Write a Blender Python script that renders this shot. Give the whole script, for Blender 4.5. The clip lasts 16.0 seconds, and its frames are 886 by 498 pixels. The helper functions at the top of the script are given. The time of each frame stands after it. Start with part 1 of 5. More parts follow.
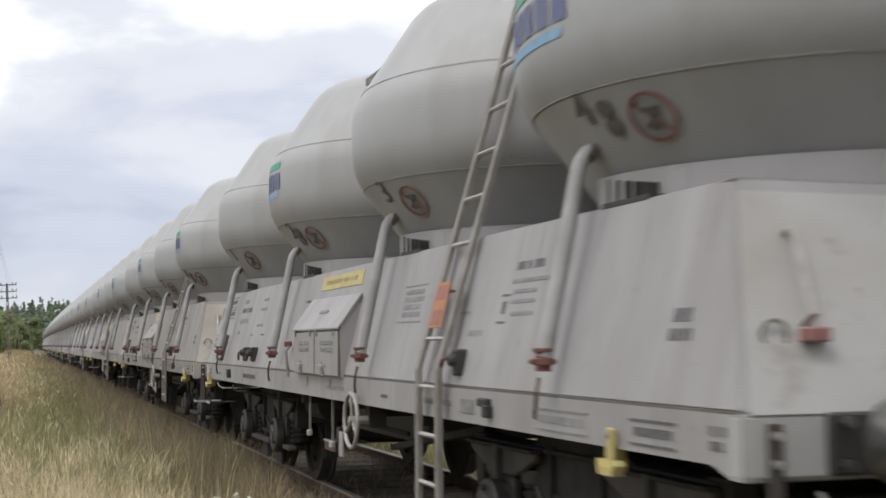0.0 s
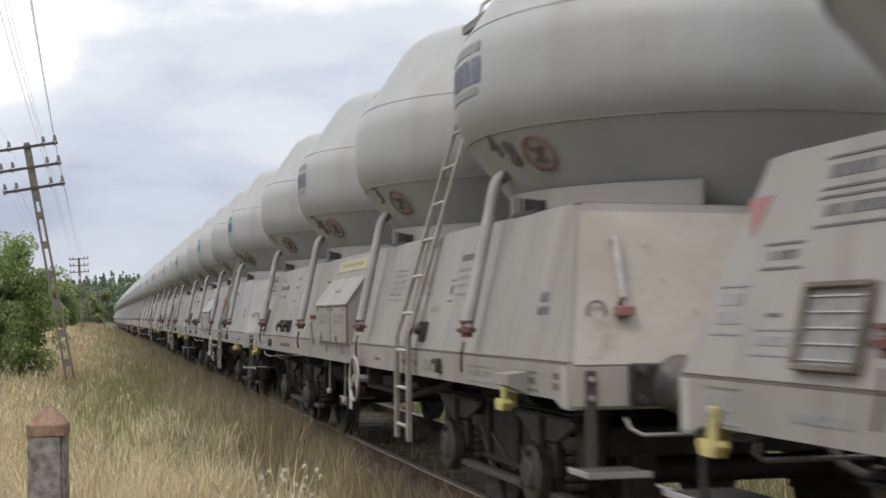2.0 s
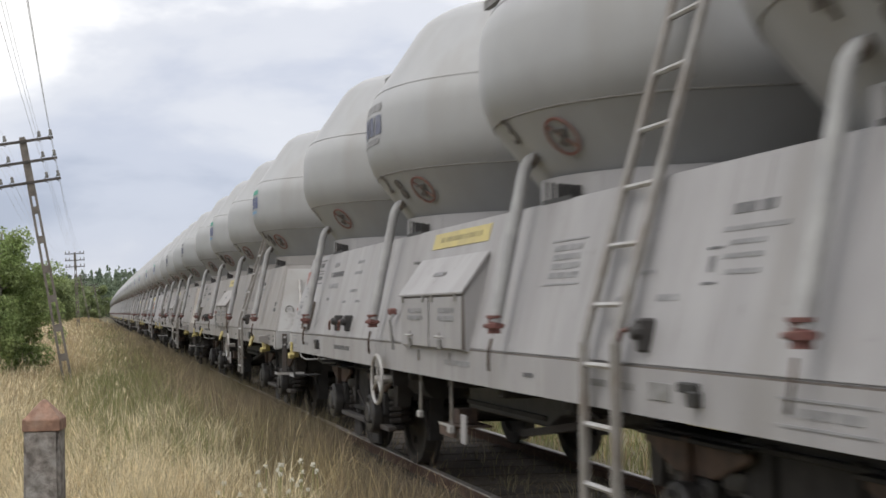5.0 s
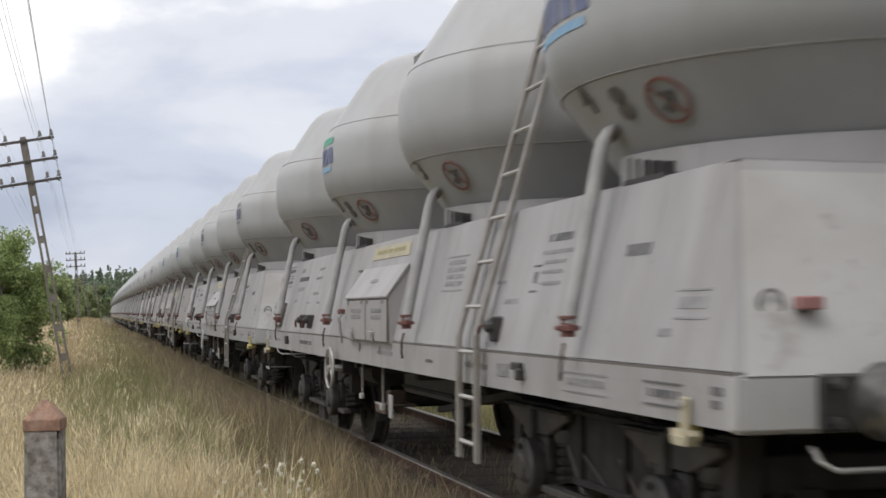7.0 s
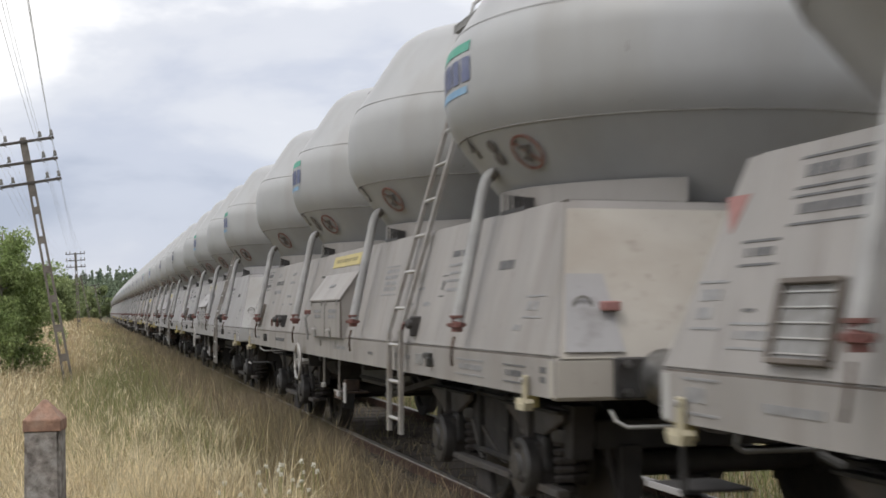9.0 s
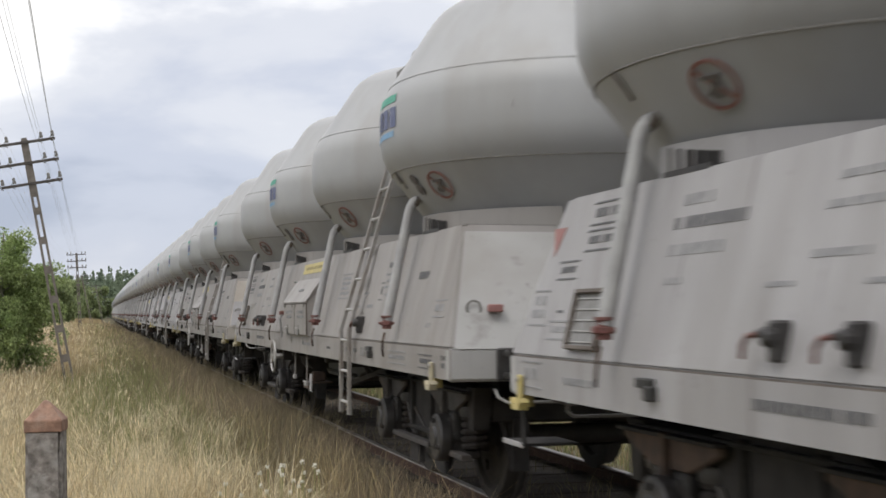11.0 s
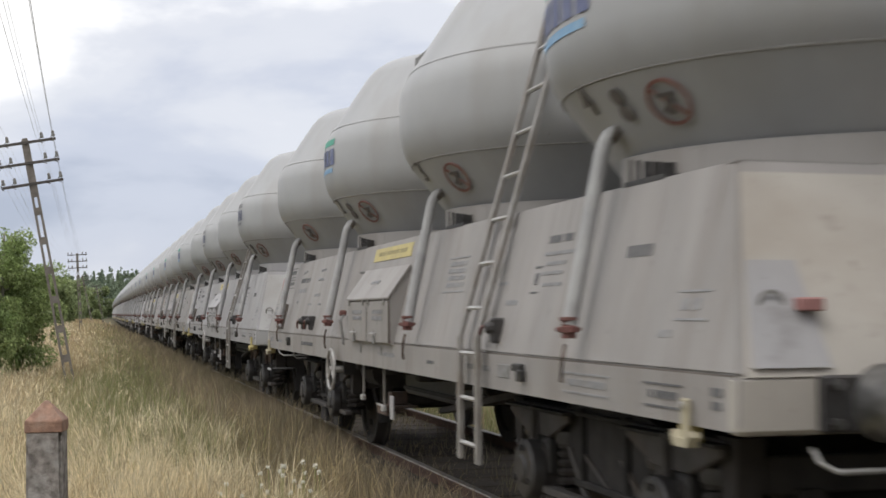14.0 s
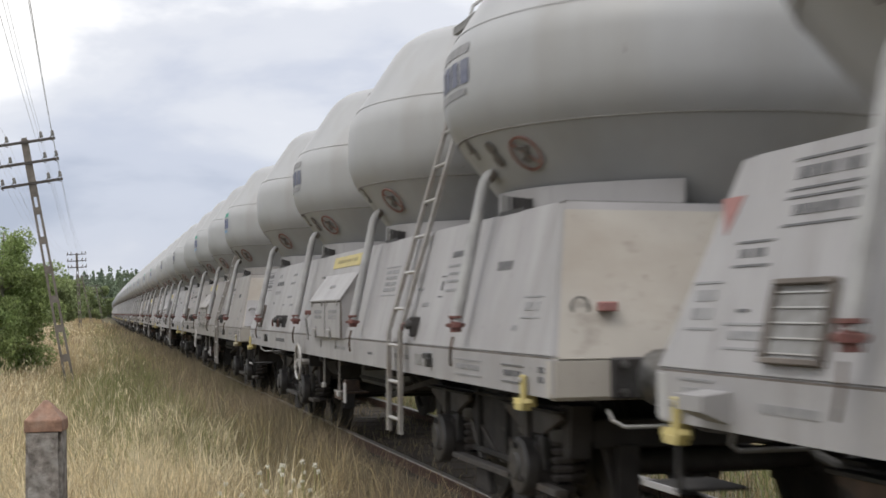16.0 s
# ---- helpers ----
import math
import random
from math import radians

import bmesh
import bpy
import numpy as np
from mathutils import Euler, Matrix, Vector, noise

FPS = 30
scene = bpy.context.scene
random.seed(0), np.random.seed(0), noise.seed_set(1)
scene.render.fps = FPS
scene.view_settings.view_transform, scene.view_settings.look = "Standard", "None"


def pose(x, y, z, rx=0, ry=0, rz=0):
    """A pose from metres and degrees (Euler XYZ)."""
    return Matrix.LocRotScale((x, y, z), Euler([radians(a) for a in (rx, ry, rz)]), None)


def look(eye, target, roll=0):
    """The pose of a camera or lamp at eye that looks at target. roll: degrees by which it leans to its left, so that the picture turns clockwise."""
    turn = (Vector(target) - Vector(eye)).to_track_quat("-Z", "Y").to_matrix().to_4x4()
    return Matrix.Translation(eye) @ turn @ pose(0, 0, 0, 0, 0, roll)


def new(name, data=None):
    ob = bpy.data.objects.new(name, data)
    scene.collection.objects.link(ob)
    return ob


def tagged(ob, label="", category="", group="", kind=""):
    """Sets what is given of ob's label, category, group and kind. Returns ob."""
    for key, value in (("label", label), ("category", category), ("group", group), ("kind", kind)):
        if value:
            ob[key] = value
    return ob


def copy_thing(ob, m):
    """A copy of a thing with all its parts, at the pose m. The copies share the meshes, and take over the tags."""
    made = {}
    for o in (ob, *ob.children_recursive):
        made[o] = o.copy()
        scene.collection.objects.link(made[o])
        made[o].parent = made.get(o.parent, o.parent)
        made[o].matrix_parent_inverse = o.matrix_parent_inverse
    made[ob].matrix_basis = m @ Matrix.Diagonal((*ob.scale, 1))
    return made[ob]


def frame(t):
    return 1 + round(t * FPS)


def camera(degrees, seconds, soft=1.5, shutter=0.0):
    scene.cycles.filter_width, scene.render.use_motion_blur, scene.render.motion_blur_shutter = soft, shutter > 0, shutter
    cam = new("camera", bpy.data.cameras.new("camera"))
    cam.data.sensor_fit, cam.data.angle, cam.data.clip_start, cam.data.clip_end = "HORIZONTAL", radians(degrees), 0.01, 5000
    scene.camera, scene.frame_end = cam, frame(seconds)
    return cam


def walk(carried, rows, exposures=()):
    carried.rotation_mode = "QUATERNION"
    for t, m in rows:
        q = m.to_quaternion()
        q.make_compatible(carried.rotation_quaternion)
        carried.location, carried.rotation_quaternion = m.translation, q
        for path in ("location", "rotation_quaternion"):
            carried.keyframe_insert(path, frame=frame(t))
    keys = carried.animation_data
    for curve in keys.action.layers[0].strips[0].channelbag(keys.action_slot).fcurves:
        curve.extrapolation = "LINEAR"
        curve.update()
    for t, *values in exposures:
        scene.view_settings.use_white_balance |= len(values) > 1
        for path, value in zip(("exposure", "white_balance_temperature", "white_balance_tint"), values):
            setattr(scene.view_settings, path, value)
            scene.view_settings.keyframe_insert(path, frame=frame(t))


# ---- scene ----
# The camera stands beside a railway line: x to the right of the line's course,
# y along the line, z = 0 at the top of the rails.
FOV, EYE_Z = 37.33, 1.362
YAW, PITCH, ROLL = 15.2, 2.742, -0.27     # right of the line, upwards, picture clockwise
cam = camera(FOV, 16.0, soft=1.6, shutter=0.3)
# seconds, turn to the left and upward turn (degrees) from the settled view
AIM = [(0.0, -2.80, 1.36), (0.1, -2.38, 1.26), (0.2, -1.81, 1.09), (0.3, -1.51, 1.02), (0.5, -0.86, 0.83), (0.7, -0.36, 0.56),
       (1.0, 0.08, 0.34), (1.25, 0.23, 0.36), (1.5, 0.26, 0.34), (2.0, 0.08, 0.20), (2.5, -0.01, 0.09), (3.0, -0.06, 0.02),
       (3.5, -0.10, -0.02), (4.0, -0.10, -0.02), (6.5, -0.06, -0.05), (7.0, -0.06, -0.04), (8.0, -0.06, -0.02), (9.0, -0.06, -0.02),
       (11.5, -0.01, 0.01), (12.5, -0.01, -0.01), (13.5, 0.01, 0.02), (14.5, 0.01, 0.02), (16.0, -0.01, 0.0)]
walk(cam, [(t, pose(0, 0, EYE_Z, 90 + PITCH + up, 0, -YAW + left) @ pose(0, 0, 0, 0, 0, ROLL)) for t, left, up in AIM],
     exposures=[(0.0, 0.05), (1.0, 0.03), (2.0, 0.0), (16.0, 0.0)])

# ---- light ----
world = bpy.data.worlds.new("overcast_sky")
scene.world = world
world.use_nodes = True
wn, wl = world.node_tree.nodes, world.node_tree.links
wn.clear()


def wnode(kind, **values):
    n = wn.new(kind)
    for key, value in values.items():
        n.inputs[key].default_value = value
    return n


SUN_EL, SUN_AZ = 56.0, 238.0       # the sun behind thin cloud, over the camera's shoulder
w_out = wn.new("ShaderNodeOutputWorld")
w_bg = wn.new("ShaderNodeBackground")
w_bg.inputs["Strength"].default_value = 1.0
w_sky = wn.new("ShaderNodeTexSky")
w_sky.sky_type = "NISHITA"
w_sky.sun_disc = False
w_sky.sun_elevation, w_sky.sun_rotation = radians(SUN_EL), radians(SUN_AZ)
w_gain = wnode("ShaderNodeVectorMath")
w_gain.operation = "SCALE"
w_gain.inputs["Scale"].default_value = 0.10
wl.new(w_sky.outputs[0], w_gain.inputs[0])
w_co = wn.new("ShaderNodeTexCoord")
# soft cloud banks, drawn out sideways; the sheet brightens upwards
w_sep = wn.new("ShaderNodeSeparateXYZ")
wl.new(w_co.outputs["Generated"], w_sep.inputs[0])
w_map = wn.new("ShaderNodeMapping")
w_map.inputs["Location"].default_value = (0.52, 0.1, 0.12)
w_map.inputs["Scale"].default_value = (2.6, 2.6, 7.5)
wl.new(w_co.outputs["Generated"], w_map.inputs[0])
w_n1 = wnode("ShaderNodeTexNoise", Scale=1.0, Detail=6.0, Roughness=0.50, Distortion=0.25)
wl.new(w_map.outputs[0], w_n1.inputs["Vector"])
w_lift = wn.new("ShaderNodeMapRange")
w_lift.inputs["From Min"].default_value, w_lift.inputs["From Max"].default_value = 0.07, 0.24
w_lift.inputs["To Min"].default_value, w_lift.inputs["To Max"].default_value = -0.06, 0.20
wl.new(w_sep.outputs["Z"], w_lift.inputs["Value"])
w_add = wn.new("ShaderNodeMath")
w_add.operation = "ADD"
wl.new(w_n1.outputs["Fac"], w_add.inputs[0])
wl.new(w_lift.outputs[0], w_add.inputs[1])
w_ramp = wn.new("ShaderNodeValToRGB")
w_ramp.color_ramp.interpolation = "EASE"
e = w_ramp.color_ramp.elements
e[0].position, e[0].color = 0.34, (0.48, 0.53, 0.66, 1)
e[1].position, e[1].color = 0.70, (1.30, 1.28, 1.26, 1)
for at, c in ((0.45, (0.66, 0.70, 0.82, 1)), (0.58, (0.84, 0.86, 0.93, 1))):
    e2 = e.new(at)
    e2.color = c
wl.new(w_add.outputs[0], w_ramp.inputs[0])
w_haze = wn.new("ShaderNodeMapRange")
w_haze.inputs["From Min"].default_value, w_haze.inputs["From Max"].default_value = 0.22, 0.8
w_haze.inputs["To Min"].default_value, w_haze.inputs["To Max"].default_value = 1.0, 1.48
wl.new(w_sep.outputs["Z"], w_haze.inputs["Value"])
w_mul = wn.new("ShaderNodeVectorMath")
w_mul.operation = "SCALE"
wl.new(w_ramp.outputs[0], w_mul.inputs[0])
wl.new(w_haze.outputs[0], w_mul.inputs["Scale"])
w_mix = wn.new("ShaderNodeMix")
w_mix.data_type = "RGBA"
w_mix.inputs["Factor"].default_value = 0.88
wl.new(w_gain.outputs[0], w_mix.inputs["A"])
wl.new(w_mul.outputs[0], w_mix.inputs["B"])
wl.new(w_mix.outputs["Result"], w_bg.inputs["Color"])
wl.new(w_bg.outputs[0], w_out.inputs[0])

sun_data = bpy.data.lights.new("sun", "SUN")
sun_data.energy, sun_data.angle, sun_data.color = 1.1, radians(18), (1.0, 0.96, 0.9)
sun = new("sun", sun_data)
_az, _el = radians(SUN_AZ), radians(SUN_EL)
sun.matrix_world = look((math.sin(_az) * math.cos(_el) * 50, math.cos(_az) * math.cos(_el) * 50, math.sin(_el) * 50), (0, 0, 0))

# ---- materials ----
def hexlin(r, g, b):
    return (r, g, b, 1.0)


def material(name, base, second, rough=0.6, metal=0.0, scale=3.0, stretch=(1, 1, 1), stain=None, stain_amount=0.0,
             stain_scale=0.8, stain_stretch=(1, 1, 1), bump=0.0, bump_scale=60.0, island=0.0, per_object=0.0, spec=0.5, low=0.35, high=0.65):
    """Two tones mixed by fine noise, stains of a third by a coarser one, bump, and a spread by piece."""
    m = bpy.data.materials.new(name)
    m.use_nodes = True
    n, l = m.node_tree.nodes, m.node_tree.links
    b = n["Principled BSDF"]
    co = n.new("ShaderNodeTexCoord")
    mp = n.new("ShaderNodeMapping")
    mp.inputs["Scale"].default_value = stretch
    l.new(co.outputs["Object"], mp.inputs[0])
    nz = n.new("ShaderNodeTexNoise")
    nz.inputs["Scale"].default_value, nz.inputs["Detail"].default_value = scale, 6
    l.new(mp.outputs[0], nz.inputs["Vector"])
    mr = n.new("ShaderNodeMapRange")
    mr.inputs["From Min"].default_value, mr.inputs["From Max"].default_value = low, high
    l.new(nz.outputs["Fac"], mr.inputs["Value"])
    mix = n.new("ShaderNodeMix")
    mix.data_type = "RGBA"
    mix.inputs["A"].default_value, mix.inputs["B"].default_value = hexlin(*base), hexlin(*second)
    l.new(mr.outputs[0], mix.inputs["Factor"])
    col = mix.outputs["Result"]
    if stain:
        mp2 = n.new("ShaderNodeMapping")
        mp2.inputs["Scale"].default_value = stain_stretch
        l.new(co.outputs["Object"], mp2.inputs[0])
        nz2 = n.new("ShaderNodeTexNoise")
        nz2.inputs["Scale"].default_value, nz2.inputs["Detail"].default_value = stain_scale, 5
        l.new(mp2.outputs[0], nz2.inputs["Vector"])
        mr2 = n.new("ShaderNodeMapRange")
        mr2.inputs["From Min"].default_value, mr2.inputs["From Max"].default_value = 0.45, 0.75
        mr2.inputs["To Max"].default_value = stain_amount
        l.new(nz2.outputs["Fac"], mr2.inputs["Value"])
        mx2 = n.new("ShaderNodeMix")
        mx2.data_type = "RGBA"
        mx2.inputs["B"].default_value = hexlin(*stain)
        l.new(mr2.outputs[0], mx2.inputs["Factor"])
        l.new(col, mx2.inputs["A"])
        col = mx2.outputs["Result"]
    if island or per_object:
        src = n.new("ShaderNodeNewGeometry").outputs["Random Per Island"] if island else n.new("ShaderNodeObjectInfo").outputs["Random"]
        spread = island or per_object
        mr3 = n.new("ShaderNodeMapRange")
        mr3.inputs["To Min"].default_value, mr3.inputs["To Max"].default_value = 1 - spread, 1 + spread
        l.new(src, mr3.inputs["Value"])
        hs = n.new("ShaderNodeHueSaturation")
        l.new(mr3.outputs[0], hs.inputs["Value"])
        l.new(col, hs.inputs["Color"])
        col = hs.outputs[0]
    l.new(col, b.inputs["Base Color"])
    b.inputs["Roughness"].default_value, b.inputs["Metallic"].default_value = rough, metal
    b.inputs["Specular IOR Level"].default_value = spec
    if bump:
        nb = n.new("ShaderNodeTexNoise")
        nb.inputs["Scale"].default_value, nb.inputs["Detail"].default_value = bump_scale, 4
        l.new(co.outputs["Object"], nb.inputs["Vector"])
        bp = n.new("ShaderNodeBump")
        bp.inputs["Strength"].default_value, bp.inputs["Distance"].default_value = bump, 0.01
        l.new(nb.outputs["Fac"], bp.inputs["Height"])
        l.new(bp.outputs[0], b.inputs["Normal"])
    return m


def wagon_paint(name, base, second, dirt):
    """Dull enamel with broad stains, thin dark runs and scuffs."""
    m = material(name, base, second, rough=0.55, scale=2.2, stretch=(1, 1.4, 0.7), stain=dirt, stain_amount=0.6, stain_scale=1.4,
                 stain_stretch=(1.0, 3.4, 0.30), bump=0.25, bump_scale=5.0, spec=0.35)
    n, l = m.node_tree.nodes, m.node_tree.links
    bs = n["Principled BSDF"]
    co = n.new("ShaderNodeTexCoord")
    for scale, stretch, lo, hi, amount in ((3.0, (2.0, 5.0, 0.16), 0.60, 0.78, 0.55), (14.0, (1, 1, 1), 0.66, 0.80, 0.45)):
        old = bs.inputs["Base Color"].links[0].from_socket
        mp = n.new("ShaderNodeMapping")
        mp.inputs["Scale"].default_value = stretch
        mp.inputs["Location"].default_value = (scale, 1.7, 0.4)
        l.new(co.outputs["Object"], mp.inputs[0])
        nz = n.new("ShaderNodeTexNoise")
        nz.inputs["Scale"].default_value, nz.inputs["Detail"].default_value = scale, 5
        l.new(mp.outputs[0], nz.inputs["Vector"])
        mr = n.new("ShaderNodeMapRange")
        mr.inputs["From Min"].default_value, mr.inputs["From Max"].default_value = lo, hi
        mr.inputs["To Max"].default_value = amount
        l.new(nz.outputs["Fac"], mr.inputs["Value"])
        mx = n.new("ShaderNodeMix")
        mx.data_type = "RGBA"
        mx.inputs["B"].default_value = (dirt[0] * 0.45, dirt[1] * 0.42, dirt[2] * 0.40, 1)
        l.new(mr.outputs[0], mx.inputs["Factor"])
        l.new(old, mx.inputs["A"])
        l.new(mx.outputs["Result"], bs.inputs["Base Color"])
    return m


PAINT = {"white": wagon_paint("white_wagon_paint", (0.334, 0.327, 0.333), (0.290, 0.283, 0.288), (0.225, 0.215, 0.205)),
         "beige": wagon_paint("cement_dusted_paint", (0.293, 0.277, 0.267), (0.255, 0.243, 0.235), (0.185, 0.163, 0.147))}
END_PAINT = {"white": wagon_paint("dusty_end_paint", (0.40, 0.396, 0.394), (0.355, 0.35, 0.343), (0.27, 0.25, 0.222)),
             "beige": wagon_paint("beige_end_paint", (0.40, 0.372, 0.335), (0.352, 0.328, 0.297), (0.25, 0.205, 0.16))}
TANK = material("tank_paint", (0.348, 0.352, 0.360), (0.300, 0.304, 0.311), rough=0.45, scale=1.5, stain=(0.25, 0.24, 0.22), stain_amount=0.55,
                stain_scale=1.2, stain_stretch=(2.2, 2.2, 0.4), bump=0.08, bump_scale=5.0, spec=0.4)
SEAM = material("weld_seam", (0.225, 0.218, 0.205), (0.17, 0.16, 0.15), rough=0.7, scale=20)
UNDER = material("grimy_underframe", (0.030, 0.029, 0.029), (0.048, 0.045, 0.044), rough=0.85, scale=7, stain=(0.065, 0.048, 0.038), stain_amount=0.4, bump=0.3, bump_scale=30, spec=0.2)
PLATE = material("dusty_bogie_plate", (0.072, 0.067, 0.065), (0.045, 0.042, 0.041), rough=0.85, scale=8, stain=(0.10, 0.074, 0.058), stain_amount=0.6, stain_scale=4, bump=0.25, bump_scale=25)
WHEEL = material("wheel_steel", (0.040, 0.037, 0.035), (0.060, 0.053, 0.048), rough=0.7, scale=9, metal=0.3, bump=0.2)
STEEL = material("galvanised_steel", (0.42, 0.42, 0.42), (0.34, 0.33, 0.32), rough=0.5, metal=0.35, scale=14, stain=(0.24, 0.18, 0.13), stain_amount=0.5)
LADDER = material("weathered_ladder_steel", (0.27, 0.26, 0.25), (0.20, 0.185, 0.17), rough=0.6, metal=0.2, scale=9, stain=(0.15, 0.11, 0.08), stain_amount=0.5, stain_scale=5)
HOSE = material("grey_hose", (0.36, 0.36, 0.36), (0.28, 0.28, 0.285), rough=0.6, scale=6, stain=(0.2, 0.19, 0.18), stain_amount=0.5, stain_scale=4, bump=0.15)
RED = material("worn_red_paint", (0.155, 0.058, 0.051), (0.11, 0.047, 0.043), rough=0.6, scale=25, stain=(0.16, 0.09, 0.07), stain_amount=0.7, stain_scale=18)
FADED_RED = material("faded_red_paint", (0.31, 0.155, 0.145), (0.26, 0.125, 0.115), rough=0.7, scale=25)
ORANGE = material("orange_plate", (0.42, 0.18, 0.075), (0.36, 0.16, 0.08), rough=0.6, scale=12)
CASTING = material("grimy_grey_casting", (0.068, 0.066, 0.066), (0.042, 0.040, 0.041), rough=0.5, metal=0.4, scale=9, stain=(0.06, 0.05, 0.045), stain_amount=0.6, stain_scale=5, bump=0.2)
RUSTY = material("rusty_brown_ironwork", (0.085, 0.055, 0.042), (0.05, 0.036, 0.03), rough=0.85, scale=11, stain=(0.13, 0.085, 0.06), stain_amount=0.5, stain_scale=7, bump=0.3)
GRIME_LINE = material("grimy_joint", (0.15, 0.13, 0.115), (0.10, 0.085, 0.075), rough=0.9, scale=9)
WORN_RING = material("worn_red_ring", (0.19, 0.07, 0.058), (0.235, 0.135, 0.115), rough=0.6, scale=16)
WORN_INK = material("worn_black_figure", (0.07, 0.06, 0.058), (0.16, 0.145, 0.135), rough=0.7, scale=22)
BUFFER = material("bright_buffer_steel", (0.30, 0.30, 0.30), (0.12, 0.115, 0.11), rough=0.35, metal=0.8, scale=9)
YELLOW = material("yellow_paint", (0.50, 0.42, 0.16), (0.43, 0.36, 0.16), rough=0.6, scale=12, stain=(0.32, 0.26, 0.15), stain_amount=0.6, stain_scale=9)
FADED_YELLOW = material("faded_notice_paint", (0.42, 0.38, 0.27), (0.36, 0.32, 0.23), rough=0.6, scale=12, stain=(0.26, 0.23, 0.18), stain_amount=0.6, stain_scale=9)
INK = material("black_lettering", (0.07, 0.07, 0.075), (0.14, 0.14, 0.145), rough=0.7, scale=30)
FAINT = material("faded_lettering", (0.19, 0.19, 0.20), (0.28, 0.28, 0.285), rough=0.7, scale=18)
SIGN_INK = material("worn_sign_lettering", (0.20, 0.175, 0.09), (0.30, 0.26, 0.13), rough=0.7, scale=14)
BLUE = material("blue_lettering", (0.10, 0.118, 0.225), (0.15, 0.17, 0.27), rough=0.6, scale=12)
WORN_BLUE = material("worn_blue_lettering", (0.11, 0.12, 0.18), (0.17, 0.18, 0.23), rough=0.6, scale=12)
SKY_BLUE = material("light_blue_stripe", (0.17, 0.32, 0.50), (0.22, 0.36, 0.50), rough=0.6, scale=12)
GREEN = material("green_stripe", (0.05, 0.28, 0.20), (0.09, 0.33, 0.25), rough=0.6, scale=12)
MESHGREY = material("grey_holder", (0.24, 0.24, 0.24), (0.17, 0.165, 0.16), rough=0.7, scale=20)
# dark tone for the added plate that cuts bounced light
BOUNCE_DARK = material("bounce_cutting_dark", (0.10, 0.095, 0.088), (0.06, 0.056, 0.052), rough=0.9, scale=4, bump=0.3)
BLACK = material("black_rubber_and_iron", (0.018, 0.018, 0.018), (0.035, 0.033, 0.03), rough=0.6, scale=12)
RAILTOP = material("polished_rail_head", (0.38, 0.355, 0.335), (0.26, 0.235, 0.215), rough=0.45, metal=0.7, scale=15)
RAILRUST = material("rusty_rail", (0.10, 0.055, 0.038), (0.065, 0.038, 0.028), rough=0.9, scale=12, bump=0.2)
SLEEPER = material("tarred_sleeper", (0.055, 0.045, 0.036), (0.09, 0.075, 0.06), rough=0.9, scale=5, stretch=(1, 6, 1), bump=0.4, bump_scale=40, per_object=0.25)
BALLAST = material("dirty_ballast", (0.115, 0.094, 0.072), (0.062, 0.051, 0.041), rough=0.95, scale=22, bump=0.8, bump_scale=45, island=0.35)


def leafy(m, share=0.4):
    """Lets light through thin leaves and blades."""
    n, l = m.node_tree.nodes, m.node_tree.links
    b, out = n["Principled BSDF"], n["Material Output"]
    tr, mx = n.new("ShaderNodeBsdfTranslucent"), n.new("ShaderNodeMixShader")
    l.new(b.inputs["Base Color"].links[0].from_socket, tr.inputs["Color"])
    mx.inputs[0].default_value = share
    l.new(b.outputs[0], mx.inputs[1])
    l.new(tr.outputs[0], mx.inputs[2])
    l.new(mx.outputs[0], out.inputs["Surface"])
    return m

# ---- mesh helpers ----
def mesh_of(bm, name, mat, smooth=False):
    me = bpy.data.meshes.new(name)
    bm.normal_update()
    bm.to_mesh(me)
    bm.free()
    me.materials.append(mat)
    if smooth:
        me.polygons.foreach_set("use_smooth", [True] * len(me.polygons))
        me.set_sharp_from_angle(angle=radians(35))
    return me


def part(name, bm, mat, parent=None, label="", smooth=False):
    ob = new(name, mesh_of(bm, name, mat, smooth))
    ob.parent = parent
    if label:
        ob["label"] = label
    return ob


def again(ob, name, m, parent=None):
    """A further piece on the same mesh, at the pose m."""
    o = new(name, ob.data)
    o.parent = parent
    o.matrix_basis = m
    return o


def add_box(bm, x0, x1, y0, y1, z0, z1, bevel=0.0, m=None):
    r = bmesh.ops.create_cube(bm, size=1.0)
    vs = r["verts"]
    for v in vs:
        v.co = Vector(((x0 + x1) / 2 + v.co.x * (x1 - x0), (y0 + y1) / 2 + v.co.y * (y1 - y0), (z0 + z1) / 2 + v.co.z * (z1 - z0)))
    if m is not None:
        bmesh.ops.transform(bm, matrix=m, verts=vs)
    if bevel:
        es = list({e for v in vs for e in v.link_edges})
        bmesh.ops.bevel(bm, geom=es, offset=bevel, segments=1, affect="EDGES")
    return bm


def boxm(x0, x1, y0, y1, z0, z1, bevel=0.0, m=None):
    return add_box(bmesh.new(), x0, x1, y0, y1, z0, z1, bevel, m)


